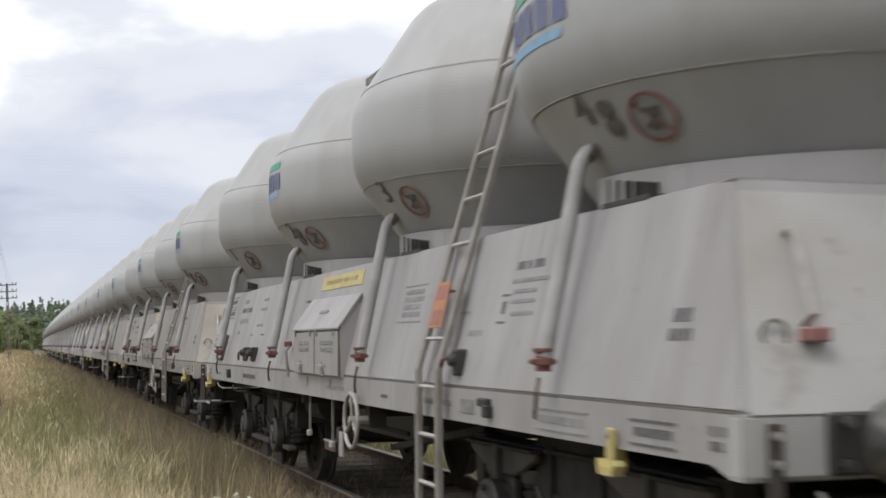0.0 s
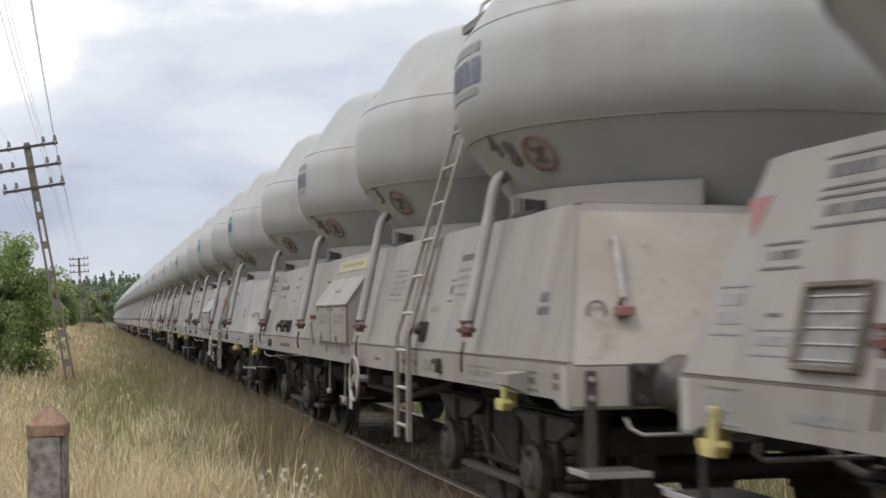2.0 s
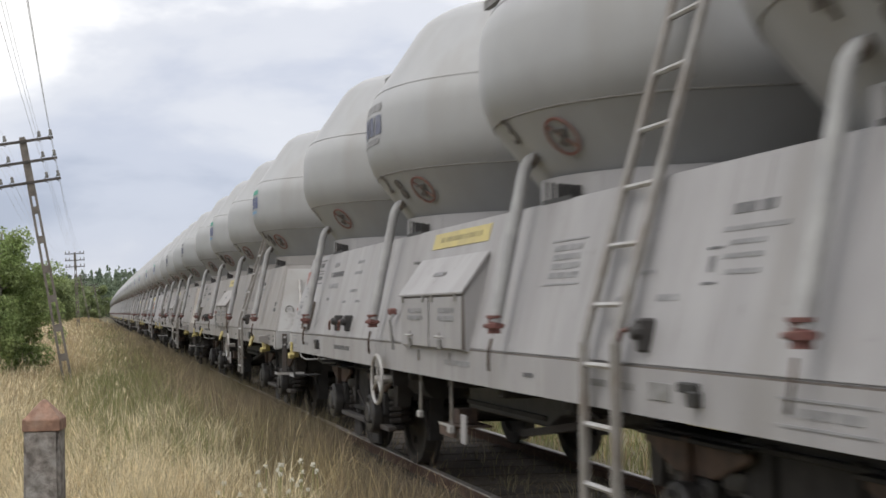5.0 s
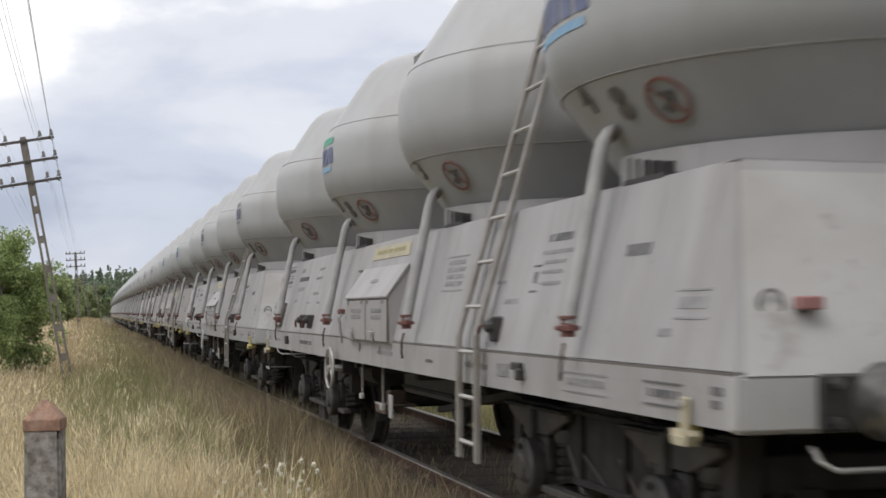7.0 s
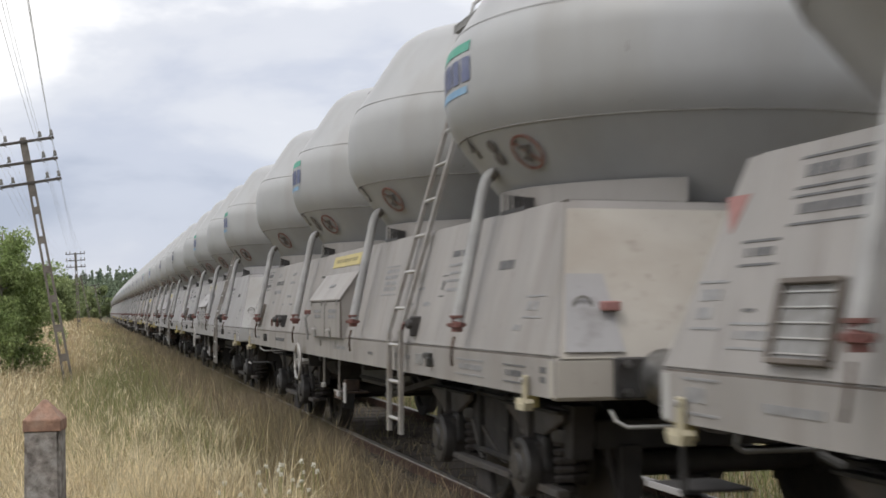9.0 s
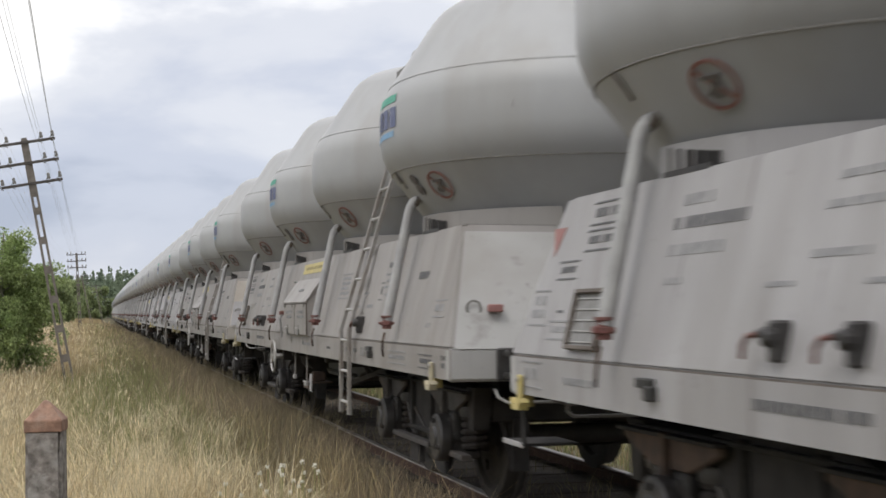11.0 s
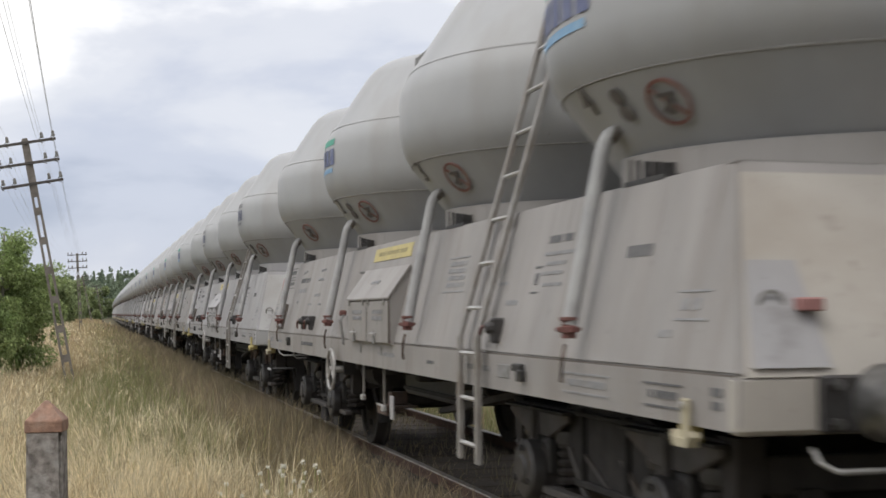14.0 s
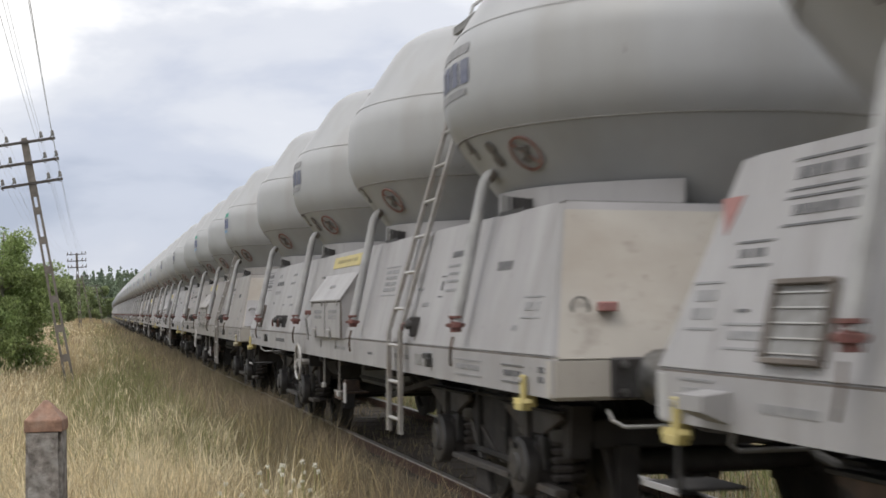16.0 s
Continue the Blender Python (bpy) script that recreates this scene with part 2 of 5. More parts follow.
def add_tube(bm, pts, r, seg=8, cap=True):
    """A round bar along a line of points; r one radius or one for each point."""
    pts = [Vector(p) for p in pts]
    rs = r if isinstance(r, (list, tuple)) else [r] * len(pts)
    rings, up = [], None
    for i, p in enumerate(pts):
        d = (pts[min(i + 1, len(pts) - 1)] - pts[max(i - 1, 0)]).normalized()
        if up is None:
            up = Vector((0, 0, 1)) if abs(d.z) < 0.9 else Vector((0, 1, 0))
        a = d.cross(up).normalized()
        b = a.cross(d).normalized()
        up = b
        rings.append([bm.verts.new(p + rs[i] * (math.cos(k * math.tau / seg) * a + math.sin(k * math.tau / seg) * b)) for k in range(seg)])
    for r0, r1 in zip(rings, rings[1:]):
        for k in range(seg):
            bm.faces.new((r0[k], r0[(k + 1) % seg], r1[(k + 1) % seg], r1[k]))
    if cap:
        bm.faces.new(rings[0][::-1])
        bm.faces.new(rings[-1])
    return bm


def tube(pts, r, seg=8):
    return add_tube(bmesh.new(), pts, r, seg)


def add_lathe(bm, prof, seg=48, m=None, a0=0.0, a1=math.tau):
    """Turns (radius, height) pairs about z; a part turn between a0 and a1 stays open."""
    full = abs(a1 - a0 - math.tau) < 1e-6
    n = seg if full else seg + 1
    rings = []
    for r, z in prof:
        if r < 1e-6:
            rings.append([bm.verts.new((0, 0, z))])
        else:
            rings.append([bm.verts.new((r * math.cos(a0 + (a1 - a0) * k / seg), r * math.sin(a0 + (a1 - a0) * k / seg), z)) for k in range(n)])
    made = [v for ring in rings for v in ring]
    for q0, q1 in zip(rings, rings[1:]):
        for k in range(seg):
            j = (k + 1) % n
            if len(q0) == 1 and len(q1) > 1:
                bm.faces.new((q0[0], q1[j], q1[k]))
            elif len(q1) == 1 and len(q0) > 1:
                bm.faces.new((q0[k], q0[j], q1[0]))
            elif len(q0) > 1:
                bm.faces.new((q0[k], q0[j], q1[j], q1[k]))
    if m is not None:
        bmesh.ops.transform(bm, matrix=m, verts=made)
    return bm


def lathe(prof, seg=48, m=None, a0=0.0, a1=math.tau):
    return add_lathe(bmesh.new(), prof, seg, m, a0, a1)


def add_prism(bm, poly, d0, d1, axis="y"):
    """A polygon pushed along an axis: (x, z) pairs for y, (y, z) for x, (x, y) for z."""
    def at(p, d):
        return {"y": (p[0], d, p[1]), "x": (d, p[0], p[1]), "z": (p[0], p[1], d)}[axis]
    a = [bm.verts.new(at(p, d0)) for p in poly]
    b = [bm.verts.new(at(p, d1)) for p in poly]
    fs = [bm.faces.new(a), bm.faces.new(b[::-1])]
    for k in range(len(poly)):
        j = (k + 1) % len(poly)
        fs.append(bm.faces.new((a[j], a[k], b[k], b[j])))
    bmesh.ops.recalc_face_normals(bm, faces=fs)
    return bm


def prism(poly, d0, d1, axis="y"):
    return add_prism(bmesh.new(), poly, d0, d1, axis)


def add_hull(bm, pts):
    vs = [bm.verts.new(p) for p in pts]
    bmesh.ops.convex_hull(bm, input=vs)
    return bm


def soften(bm, offset=0.01, segments=2):
    bmesh.ops.bevel(bm, geom=list(bm.edges), offset=offset, segments=segments, affect="EDGES")
    return bm

# ---- the train ----
LINE_X, BEND = 3.668, 1 / 12926.0        # line's distance from the camera; its slight bend to the right
PITCH_Y, HALF, W0, W1, Z0, Z1 = 13.60, 6.186, 1.47, 1.27, 1.13, 1.94   # wagon spacing; half body; side at foot and top
TANK_Y = (4.70, 1.555, -1.555, -4.70)
GAUGE = 1.435


def line_pose(s, x=0.0, z=0.0):
    """A pose on the line s metres along it, x to its right."""
    a = math.atan(BEND * s)
    return pose(LINE_X + BEND * s * s / 2 + x * math.cos(a), s - x * math.sin(a), z, 0, 0, -math.degrees(a))


def on_side(u, h, off=0.0):
    """On the leaning side sheet, u from the leading end: x along it, y up it, z outwards."""
    k = (h - Z0) / (Z1 - Z0)
    up = Vector((W0 - W1, 0, Z1 - Z0)).normalized()
    xd = Vector((0, -1, 0))
    nd = xd.cross(up)
    m = Matrix((xd, up, nd)).transposed().to_4x4()
    return Matrix.Translation(Vector((-(W0 + (W1 - W0) * k), HALF - u, h)) + nd * off) @ m


def on_sill(u, h, off=0.0):
    m = Matrix(((0, -1, 0), (0, 0, 1), (-1, 0, 0))).transposed().to_4x4()
    return Matrix.Translation(Vector((-(W0 + off), HALF - u, h))) @ m


def add_bars(bm, m, bars):
    """Thin painted bars (x0, x1, y0, y1) laid on a surface."""
    for x0, x1, y0, y1 in bars:
        add_box(bm, x0, x1, y0, y1, 0.0, 0.004, 0, m)
    return bm


def lines_of(rng, w, h, rows, frame_lines=False):
    """Bars for a block of writing too small to read."""
    out = []
    step = h / rows
    for k in range(rows):
        y = h / 2 - (k + 0.75) * step
        x = -w / 2 + rng.uniform(0, 0.08) * w
        while x < w / 2 - 0.02:
            l = min(rng.uniform(0.45, 0.95) * step * 0.7 + 0.008, w / 2 - x)
            out.append((x, x + l, y, y + step * 0.62))
            x += l + step * (0.22 if rng.random() < 0.8 else 0.7)
    if frame_lines:
        out += [(-w / 2 - 0.03, w / 2 + 0.03, h / 2 + 0.015, h / 2 + 0.024), (-w / 2 - 0.03, w / 2 + 0.03, -h / 2 - 0.024, -h / 2 - 0.015)]
    return out


def digit_mesh(text, size, mat):
    cu = bpy.data.curves.new("digit", "FONT")
    cu.body, cu.size, cu.align_x, cu.align_y, cu.extrude, cu.offset = text, size, "CENTER", "CENTER", 0.002, 0.001
    ob = bpy.data.objects.new("digit", cu)
    scene.collection.objects.link(ob)
    bpy.context.view_layer.update()
    me = bpy.data.meshes.new_from_object(ob.evaluated_get(bpy.context.evaluated_depsgraph_get()))
    bpy.data.objects.remove(ob)
    bpy.data.curves.remove(cu)
    me.materials.clear()
    me.materials.append(mat)
    return me


SLAT = {}
DIGITS = {d: digit_mesh(d, 0.235, WORN_INK) for d in "1234"}
SHELL = [(0.75, 1.50), (1.445, 2.385), (1.495, 2.455), (1.530, 2.54), (1.545, 2.63), (1.545, 2.87), (1.528, 2.96), (1.475, 3.055),
         (1.15, 3.55), (1.09, 3.62), (1.00, 3.68), (0.64, 3.78), (0.30, 3.81), (0.30, 3.92), (0.26, 3.94), (0.0, 3.96)]


def on_tank(phi, r, z, lean=0.0, off=0.004):
    """On a tank's skin: phi degrees round from the side towards the leading end; lean = the skin's slope from upright."""
    a = radians(phi)
    nd = Vector((-math.cos(a), math.sin(a), 0))
    xd = Vector((-math.sin(a), -math.cos(a), 0))
    n2 = (nd * math.cos(radians(lean)) + Vector((0, 0, -1)) * math.sin(radians(lean))).normalized()
    up = n2.cross(xd)
    return Matrix.Translation(nd * r + Vector((0, 0, z)) + n2 * off) @ Matrix((xd, up, n2)).transposed().to_4x4()


def shell_r(z):
    """The shell's radius at a height."""
    return float(np.interp(z, [q for r, q in SHELL], [r for r, q in SHELL]))


def curved_bar(bm, phi0, phi1, z0, z1, seg=6):
    """A painted band on the shell, just proud of it."""
    a = []
    for z in (z0, (z0 + z1) / 2, z1):
        r = shell_r(z) + 0.004
        a.append([bm.verts.new((-r * math.cos(radians(p)), r * math.sin(radians(p)), z)) for p in np.linspace(phi0, phi1, seg)])
    for lo, hi in zip(a, a[1:]):
        for k in range(seg - 1):
            bm.faces.new((lo[k], lo[k + 1], hi[k + 1], hi[k]))


def wheelset_bm():
    bm = bmesh.new()
    turn = pose(0, 0, 0, 0, 90, 0)
    for sx in (-1, 1):
        prof = [(0.0, -0.10), (0.10, -0.10), (0.13, -0.06), (0.36, -0.035), (0.385, -0.065), (0.455, -0.065), (0.46, 0.03), (0.488, 0.045), (0.488, 0.07), (0.38, 0.07), (0.36, 0.03), (0.13, 0.05), (0.10, 0.09), (0.0, 0.09)]
        add_lathe(bm, [(r, -z) for r, z in prof][::-1] if sx > 0 else prof, 32, pose(sx * 0.755, 0, 0) @ turn)
        for k in range(4):
            a = k * math.pi / 2
            add_box(bm, sx * 0.81 - 0.02, sx * 0.81 + 0.02, math.cos(a) * 0.24 - 0.03, math.cos(a) * 0.24 + 0.03, math.sin(a) * 0.24 - 0.03, math.sin(a) * 0.24 + 0.03)
    add_tube(bm, [(-1.08, 0, 0), (1.08, 0, 0)], 0.075, 12)
    bmesh.ops.recalc_face_normals(bm, faces=bm.faces)
    return bm


def bogie_frame_bm():
    """Welded frame: two cranked side beams, bolster, end beams, brake hangers."""
    bm = bmesh.new()
    for sx in (-1, 1):
        x0, x1 = sorted((sx * 0.96, sx * 1.08))
        top = [(-1.42, 0.72), (-1.36, 0.80), (-0.62, 0.82), (-0.42, 0.88), (0.42, 0.88), (0.62, 0.82), (1.36, 0.80), (1.42, 0.72), (1.42, 0.64), (0.58, 0.64),
               (0.42, 0.44), (-0.42, 0.44), (-0.58, 0.64), (-1.42, 0.64)]
        add_prism(bm, top, x0, x1, "x")
        add_box(bm, x0 - 0.03, x1 + 0.03, -0.42, 0.42, 0.42, 0.46, 0.008)
        add_box(bm, x0 - 0.03, x1 + 0.03, -1.38, 1.38, 0.80, 0.825, 0.006)
        for y in (-0.3, 0.3):
            add_box(bm, x0 - 0.035, x1 + 0.035, y - 0.02, y + 0.02, 0.46, 0.84, 0.005)
        for y in (-1.40, -0.42, 0.42, 1.40):
            add_tube(bm, [(sx * 0.80, y, 0.30), (sx * 0.90, y * 0.97, 0.70)], 0.022, 6)
            add_prism(bm, [(y - 0.04, 0.26), (y + 0.04, 0.26), (y + 0.055, 0.62), (y - 0.055, 0.62)], *sorted((sx * 0.70, sx * 0.82)), "x")
    add_box(bm, -0.96, 0.96, -0.30, 0.30, 0.50, 0.80, 0.02)
    for y in (-1.36, 1.36):
        add_box(bm, -0.96, 0.96, y - 0.05, y + 0.05, 0.60, 0.76, 0.01)
    for y in (-0.5, 0.5):
        add_tube(bm, [(-0.86, y, 0.36), (0.86, y, 0.36)], 0.035, 8)
    add_lathe(bm, [(0.0, 0.74), (0.24, 0.74), (0.24, 0.95), (0, 0.95)], 16)
    return bm


def axle_box_bm():
    """Cast box with the two spring seats at its foot."""
    bm = bmesh.new()
    add_hull(bm, [(x, y * k, z) for x, k in ((-0.13, 0.85), (0.10, 1.0)) for y in (-0.17, 0.17) for z in (-0.10, 0.12)] + [(x, y * 0.6, z) for x in (-0.12, 0.10) for y in (-0.17, 0.17) for z in (-0.16, 0.19)])
    for y in (-0.27, 0.27):
        add_box(bm, -0.08, 0.12, y - 0.125, y + 0.125, -0.12, -0.07, 0.012)
        add_prism(bm, [(y - 0.11, -0.12), (y + 0.11, -0.12), (y * 0.75 + 0.05, -0.16), (y * 0.75 - 0.05, -0.16)], -0.05, 0.09, "x")
    return bm


def axle_box_bm():
    bm = bmesh.new()
    add_box(bm, -0.13, 0.10, -0.15, 0.15, -0.14, 0.16, 0.03)
    for y in (-0.22, 0.22):
        add_box(bm, -0.06, 0.06, y - 0.09, y + 0.09, -0.13, -0.08, 0.01)
    return bm


def build_wagon(paint, end, wheel_u, extra, full, seed):
    """A four-tank cement wagon; its wheelsets come back for keying."""
    rng = random.Random(seed)
    P, E = PAINT[paint], END_PAINT[end]
    wagon = new("cement_wagon")
    white = "light grey" if paint == "white" else "beige dust-stained"
    tagged(wagon, f"{white} four-tank cement hopper wagon rolling on bogies", "freight wagon", "wagons of the train")
    yb, yt = HALF, HALF - 0.37
    old = wheel_u > 6
    # body
    body = add_hull(bmesh.new(), [(sx * W0, sy * yb, Z0 + 0.003) for sx in (-1, 1) for sy in (-1, 1)] + [(sx * W1, sy * yt, Z1) for sx in (-1, 1) for sy in (-1, 1)])
    part("body", soften(body, 0.010, 2), P, wagon, f"{white} sloping steel sides with dirt streaks")
    # unseen dark plate, added so that less bounce reaches the tank cones
    part("deck", boxm(-W1 + 0.03, W1 - 0.03, -yt + 0.03, yt - 0.03, Z1 - 0.01, Z1 + 0.005), BOUNCE_DARK, wagon, "unseen dark plate added on the body top to cut bounce onto the tanks")
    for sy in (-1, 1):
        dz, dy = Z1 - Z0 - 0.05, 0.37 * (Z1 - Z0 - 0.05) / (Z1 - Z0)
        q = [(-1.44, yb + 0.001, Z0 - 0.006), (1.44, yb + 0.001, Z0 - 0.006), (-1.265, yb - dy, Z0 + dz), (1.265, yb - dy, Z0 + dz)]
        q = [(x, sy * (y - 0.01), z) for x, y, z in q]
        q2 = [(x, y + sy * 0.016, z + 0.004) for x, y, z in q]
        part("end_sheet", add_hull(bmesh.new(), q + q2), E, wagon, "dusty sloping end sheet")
    for sx in (-1, 1):
        if old:      # the older build has a deeper tab at its ends
            poly = [(-yb, 0.915), (-yb + 0.07, 0.915), (-yb + 0.20, 0.955), (yb - 0.20, 0.955), (yb - 0.07, 0.915), (yb, 0.915), (yb, Z0 - 0.004), (-yb, Z0 - 0.004)]
        else:
            poly = [(-yb, 0.955), (-yb + 0.03, 0.932), (yb - 0.03, 0.932), (yb, 0.955), (yb, Z0 - 0.004), (-yb, Z0 - 0.004)]
        part("sole_bar", prism(poly, *sorted((sx * W0, sx * (W0 - 0.06))), "x"), P, wagon)
        part("seam_strip", boxm(*sorted((sx * (W0 - 0.004), sx * (W0 - 0.05))), -yb + 0.03, yb - 0.03, Z0 - 0.005, Z0 + 0.004), GRIME_LINE, wagon)
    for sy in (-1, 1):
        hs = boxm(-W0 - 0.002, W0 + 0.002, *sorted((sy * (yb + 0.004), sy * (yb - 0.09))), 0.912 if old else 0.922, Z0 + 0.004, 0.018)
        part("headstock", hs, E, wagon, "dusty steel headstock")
    under = boxm(-1.38, 1.38, -yb + 0.12, yb - 0.12, 0.98, 1.12)
    part("centre_sill", boxm(-0.22, 0.22, -yb + 0.12, yb - 0.12, 0.89, 0.978, 0.01), UNDER, wagon)
    beam = part("cross_beam", soften(boxm(-1.36, 1.36, -0.05, 0.05, 0.86, 0.978), 0.01, 1), UNDER, wagon)
    beam.matrix_basis = pose(0, -2.2, 0)
    for y in (-1.1, 0.0, 1.1, 2.2):
        again(beam, "cross_beam", pose(0, y, 0), wagon)
    part("underframe", under, UNDER, wagon, "grimy black underframe with brake gear")
    part("brake_rod", tube([(-0.55, -2.4, 0.70), (-0.55, 2.4, 0.66)], 0.03, 6), UNDER, wagon)
    part("air_tank", tube([(0.75, -1.6, 0.78), (0.75, -1.57, 0.78), (0.75, -0.53, 0.78), (0.75, -0.5, 0.78)], [0.12, 0.17, 0.17, 0.12], 12), UNDER, wagon)
    if full:
        gear = bmesh.new()
        add_prism(gear, [(HALF - 5.35, 0.975), (HALF - 5.35, 0.66), (HALF - 7.05, 0.66), (HALF - 7.25, 0.74), (HALF - 7.45, 0.76), (HALF - 7.45, 0.975)], -0.98, 0.45, "x")
        part("brake_gear_case", soften(gear, 0.012, 1), BLACK, wagon, "black brake gear case under the floor")
        part("case_flange", boxm(-1.005, -0.985, HALF - 7.02, HALF - 5.38, 0.70, 0.73, 0.003), UNDER, wagon)
        part("truss_bar", add_hull(bmesh.new(), [(x, y, z + d) for x in (-1.04, -0.97) for y, z in ((HALF - 6.7, 0.60), (HALF - 8.75, 0.86)) for d in (-0.022, 0.022)]), UNDER, wagon, "dark sloping truss bar")
        for (y0, z0), (y1, z1) in (((7.42, 0.93), (7.95, 0.77)), ((7.40, 0.86), (7.75, 0.74)), ((7.40, 0.95), (8.6, 0.91))):
            part("brace", tube([(-1.0, HALF - y0, z0), (-1.0, HALF - (y0 + y1) / 2, (z0 + z1) / 2 - (0.03 if z1 > 0.9 else 0)), (-1.0, HALF - y1, z1)], 0.016, 6), UNDER, wagon)
    part("brake_cylinder", tube([(-0.9, 1.9, 0.80), (-0.9, 2.5, 0.80)], 0.15, 12), UNDER, wagon)
    # buffers and coupling
    for sy in (-1, 1):
        for sx in (-1, 1):
            m = pose(sx * 0.895, sy * yb, 1.03, -90 * sy, 0, 0)
            buf = part("buffer", add_box(bmesh.new(), -0.27, 0.27, -0.103, 0.103, 0.0, 0.03, 0.01), CASTING, wagon, "grimy iron buffer with a round case")
            buf.matrix_basis = m
            part("buffer_case", lathe([(0.0, 0.02), (0.145, 0.02), (0.135, 0.08), (0.130, 0.33), (0.11, 0.34), (0, 0.34)], 20), BUFFER, buf, smooth=True)
            if full:
                for bx, by in ((-0.21, -0.07), (0.21, -0.07), (-0.21, 0.07), (0.21, 0.07)):
                    part("bolt", lathe([(0, 0.03), (0.022, 0.03), (0.022, 0.06), (0, 0.062)], 6, pose(bx, by, 0)), BUFFER, buf)
            part("buffer_head", lathe([(0.0, 0.30), (0.085, 0.30), (0.085, 0.55), (0.21, 0.57), (0.225, 0.585), (0.20, 0.603), (0, 0.611)], 24), BUFFER, buf, smooth=True)
        hook = tube([(0, sy * (yb - 0.05), 1.04), (0, sy * (yb + 0.22), 1.04), (0, sy * (yb + 0.30), 1.0), (0, sy * (yb + 0.26), 0.94)], 0.03, 8)
        part("coupling_hook", hook, BLACK, wagon)
        if full:
            part("brake_hose", tube([(-0.3, sy * yb, 0.90), (-0.3, sy * (yb + 0.2), 0.86), (-0.26, sy * (yb + 0.42), 0.66), (-0.22, sy * (yb + 0.55), 0.62), (-0.2, sy * (yb + 0.61), 0.66)], 0.026, 8), BLACK, wagon, "black rubber brake hose")
            for sx in (-1, 1):
                part("shunter_handle", tube([(sx * 1.16, sy * (yb - 0.04), 0.87), (sx * 1.15, sy * (yb + 0.0), 0.82), (sx * 1.10, sy * (yb + 0.03), 0.79), (sx * 0.62, sy * (yb + 0.03), 0.79), (sx * 0.58, sy * (yb + 0.02), 0.86)], 0.010, 7), STEEL, wagon, "pale bent steel grab bar")
    part("coupling_link", tube([(-0.05, -yb - 0.22, 1.0), (-0.05, -yb - 1.0, 0.86), (0.05, -yb - 1.0, 0.86), (0.05, -yb - 0.22, 1.0)], 0.022, 6), BLACK, wagon)
    # bogies
    sets = []
    for yc in (4.02, -4.02):
        bg = part("bogie", bogie_frame_bm(), UNDER, wagon, "dark grimy two-axle bogie")
        bg.matrix_basis = pose(0, yc, 0)
        for ya in (-0.9, 0.9):
            ws = part("wheelset", wheelset_bm(), WHEEL, bg, "worn steel wheelset", smooth=True)
            ws.matrix_basis = pose(0, ya, 0.46)
            sets.append(ws)
            for sx in (-1, 1):
                ab = part("axle_box", axle_box_bm(), UNDER, bg)
                ab.matrix_basis = pose(sx * 1.04, ya, 0.46, 0, 0, 0 if sx < 0 else 180)
                if full and sx < 0:
                    cv = part("axle_cover", lathe([(0, -0.05), (0.07, -0.05), (0.085, -0.035), (0.155, -0.03), (0.17, -0.015), (0.175, 0.05), (0, 0.05)], 24, pose(-0.165, 0, 0, 0, 90, 0)), CASTING, ab, "round dusty axle box cover", smooth=True)
                    for k in range(3):
                        a = radians(90 + 120 * k)
                        part("cover_bolt", lathe([(0, 0), (0.018, 0), (0.018, 0.022), (0, 0.024)], 6, pose(-0.195, 0.12 * math.cos(a), 0.12 * math.sin(a), 0, -90, 0)), UNDER, cv)
                    for y in (-0.27, 0.27):
                        for cr, cw in ((0.085, 0.021), (0.050, 0.014)):
                            coil = [(0.03 + cr * math.cos(0.9 * q), y + cr * math.sin(0.9 * q), -0.07 + 0.0072 * q) for q in range(34)]
                            part("coil_spring", tube(coil, cw, 5), UNDER, ab, smooth=True)
                        part("spring_cap", lathe([(0.0, 0.165), (0.11, 0.165), (0.115, 0.185), (0.115, 0.235), (0.0, 0.235)], 14, pose(0.03, y, 0)), CASTING, ab, smooth=True)
                    part("friction_plate", soften(boxm(-0.10, -0.04, -0.17, 0.17, -0.02, 0.19), 0.012, 1), CASTING, ab, "worn friction plate on the axle box")
                    iron = RUSTY if seed % 3 == 0 else PLATE
                    hp = part("horn_plate", soften(prism([(-0.50, 0.335), (0.50, 0.335), (0.50, 0.30), (0.19, 0.195), (-0.19, 0.195), (-0.50, 0.30)], -0.020, 0.012, "x"), 0.006, 1), iron, bg,
                              "rust-brown winged plate over the axle box" if iron is RUSTY else "dusty grey winged plate over the axle box")
                    hp.matrix_basis = pose(-1.125, ya, 0.46)
                    part("rib", soften(prism([(-0.018, 0.36), (0.018, 0.36), (0.028, 0.15), (-0.028, 0.15)], -0.06, -0.02, "x"), 0.004, 1), iron, hp)
                    part("flange", boxm(-0.055, 0.012, -0.51, 0.51, 0.335, 0.352, 0.003), UNDER, hp)
        if full:
            for y0, z0, y1, z1 in ((0.30, 0.60, -0.17, 0.40), (-0.22, 0.62, -0.54, 0.40), (0.52, 0.62, 0.30, 0.38)):
                part("brake_strut", add_hull(bmesh.new(), [(x, y + d, z) for y, z in ((y0, z0), (y1, z1)) for d in (-0.032, 0.032) for x in (-1.095, -1.065)]), PLATE, bg, "dusty sloping brake strut")
            part("tie_bar", boxm(-1.165, -1.09, -1.36, 0.98, 0.335, 0.375, 0.006), PLATE, bg, "dusty tie bar along the foot of the bogie")
            for y in (-0.62, 0.18):
                shoe = prism([(y - 0.16, 0.17), (y + 0.16, 0.17), (y + 0.12, 0.335), (y - 0.12, 0.335)], -1.12, -1.07, "x")
                part("brake_shoe", soften(shoe, 0.01, 1), UNDER, bg)
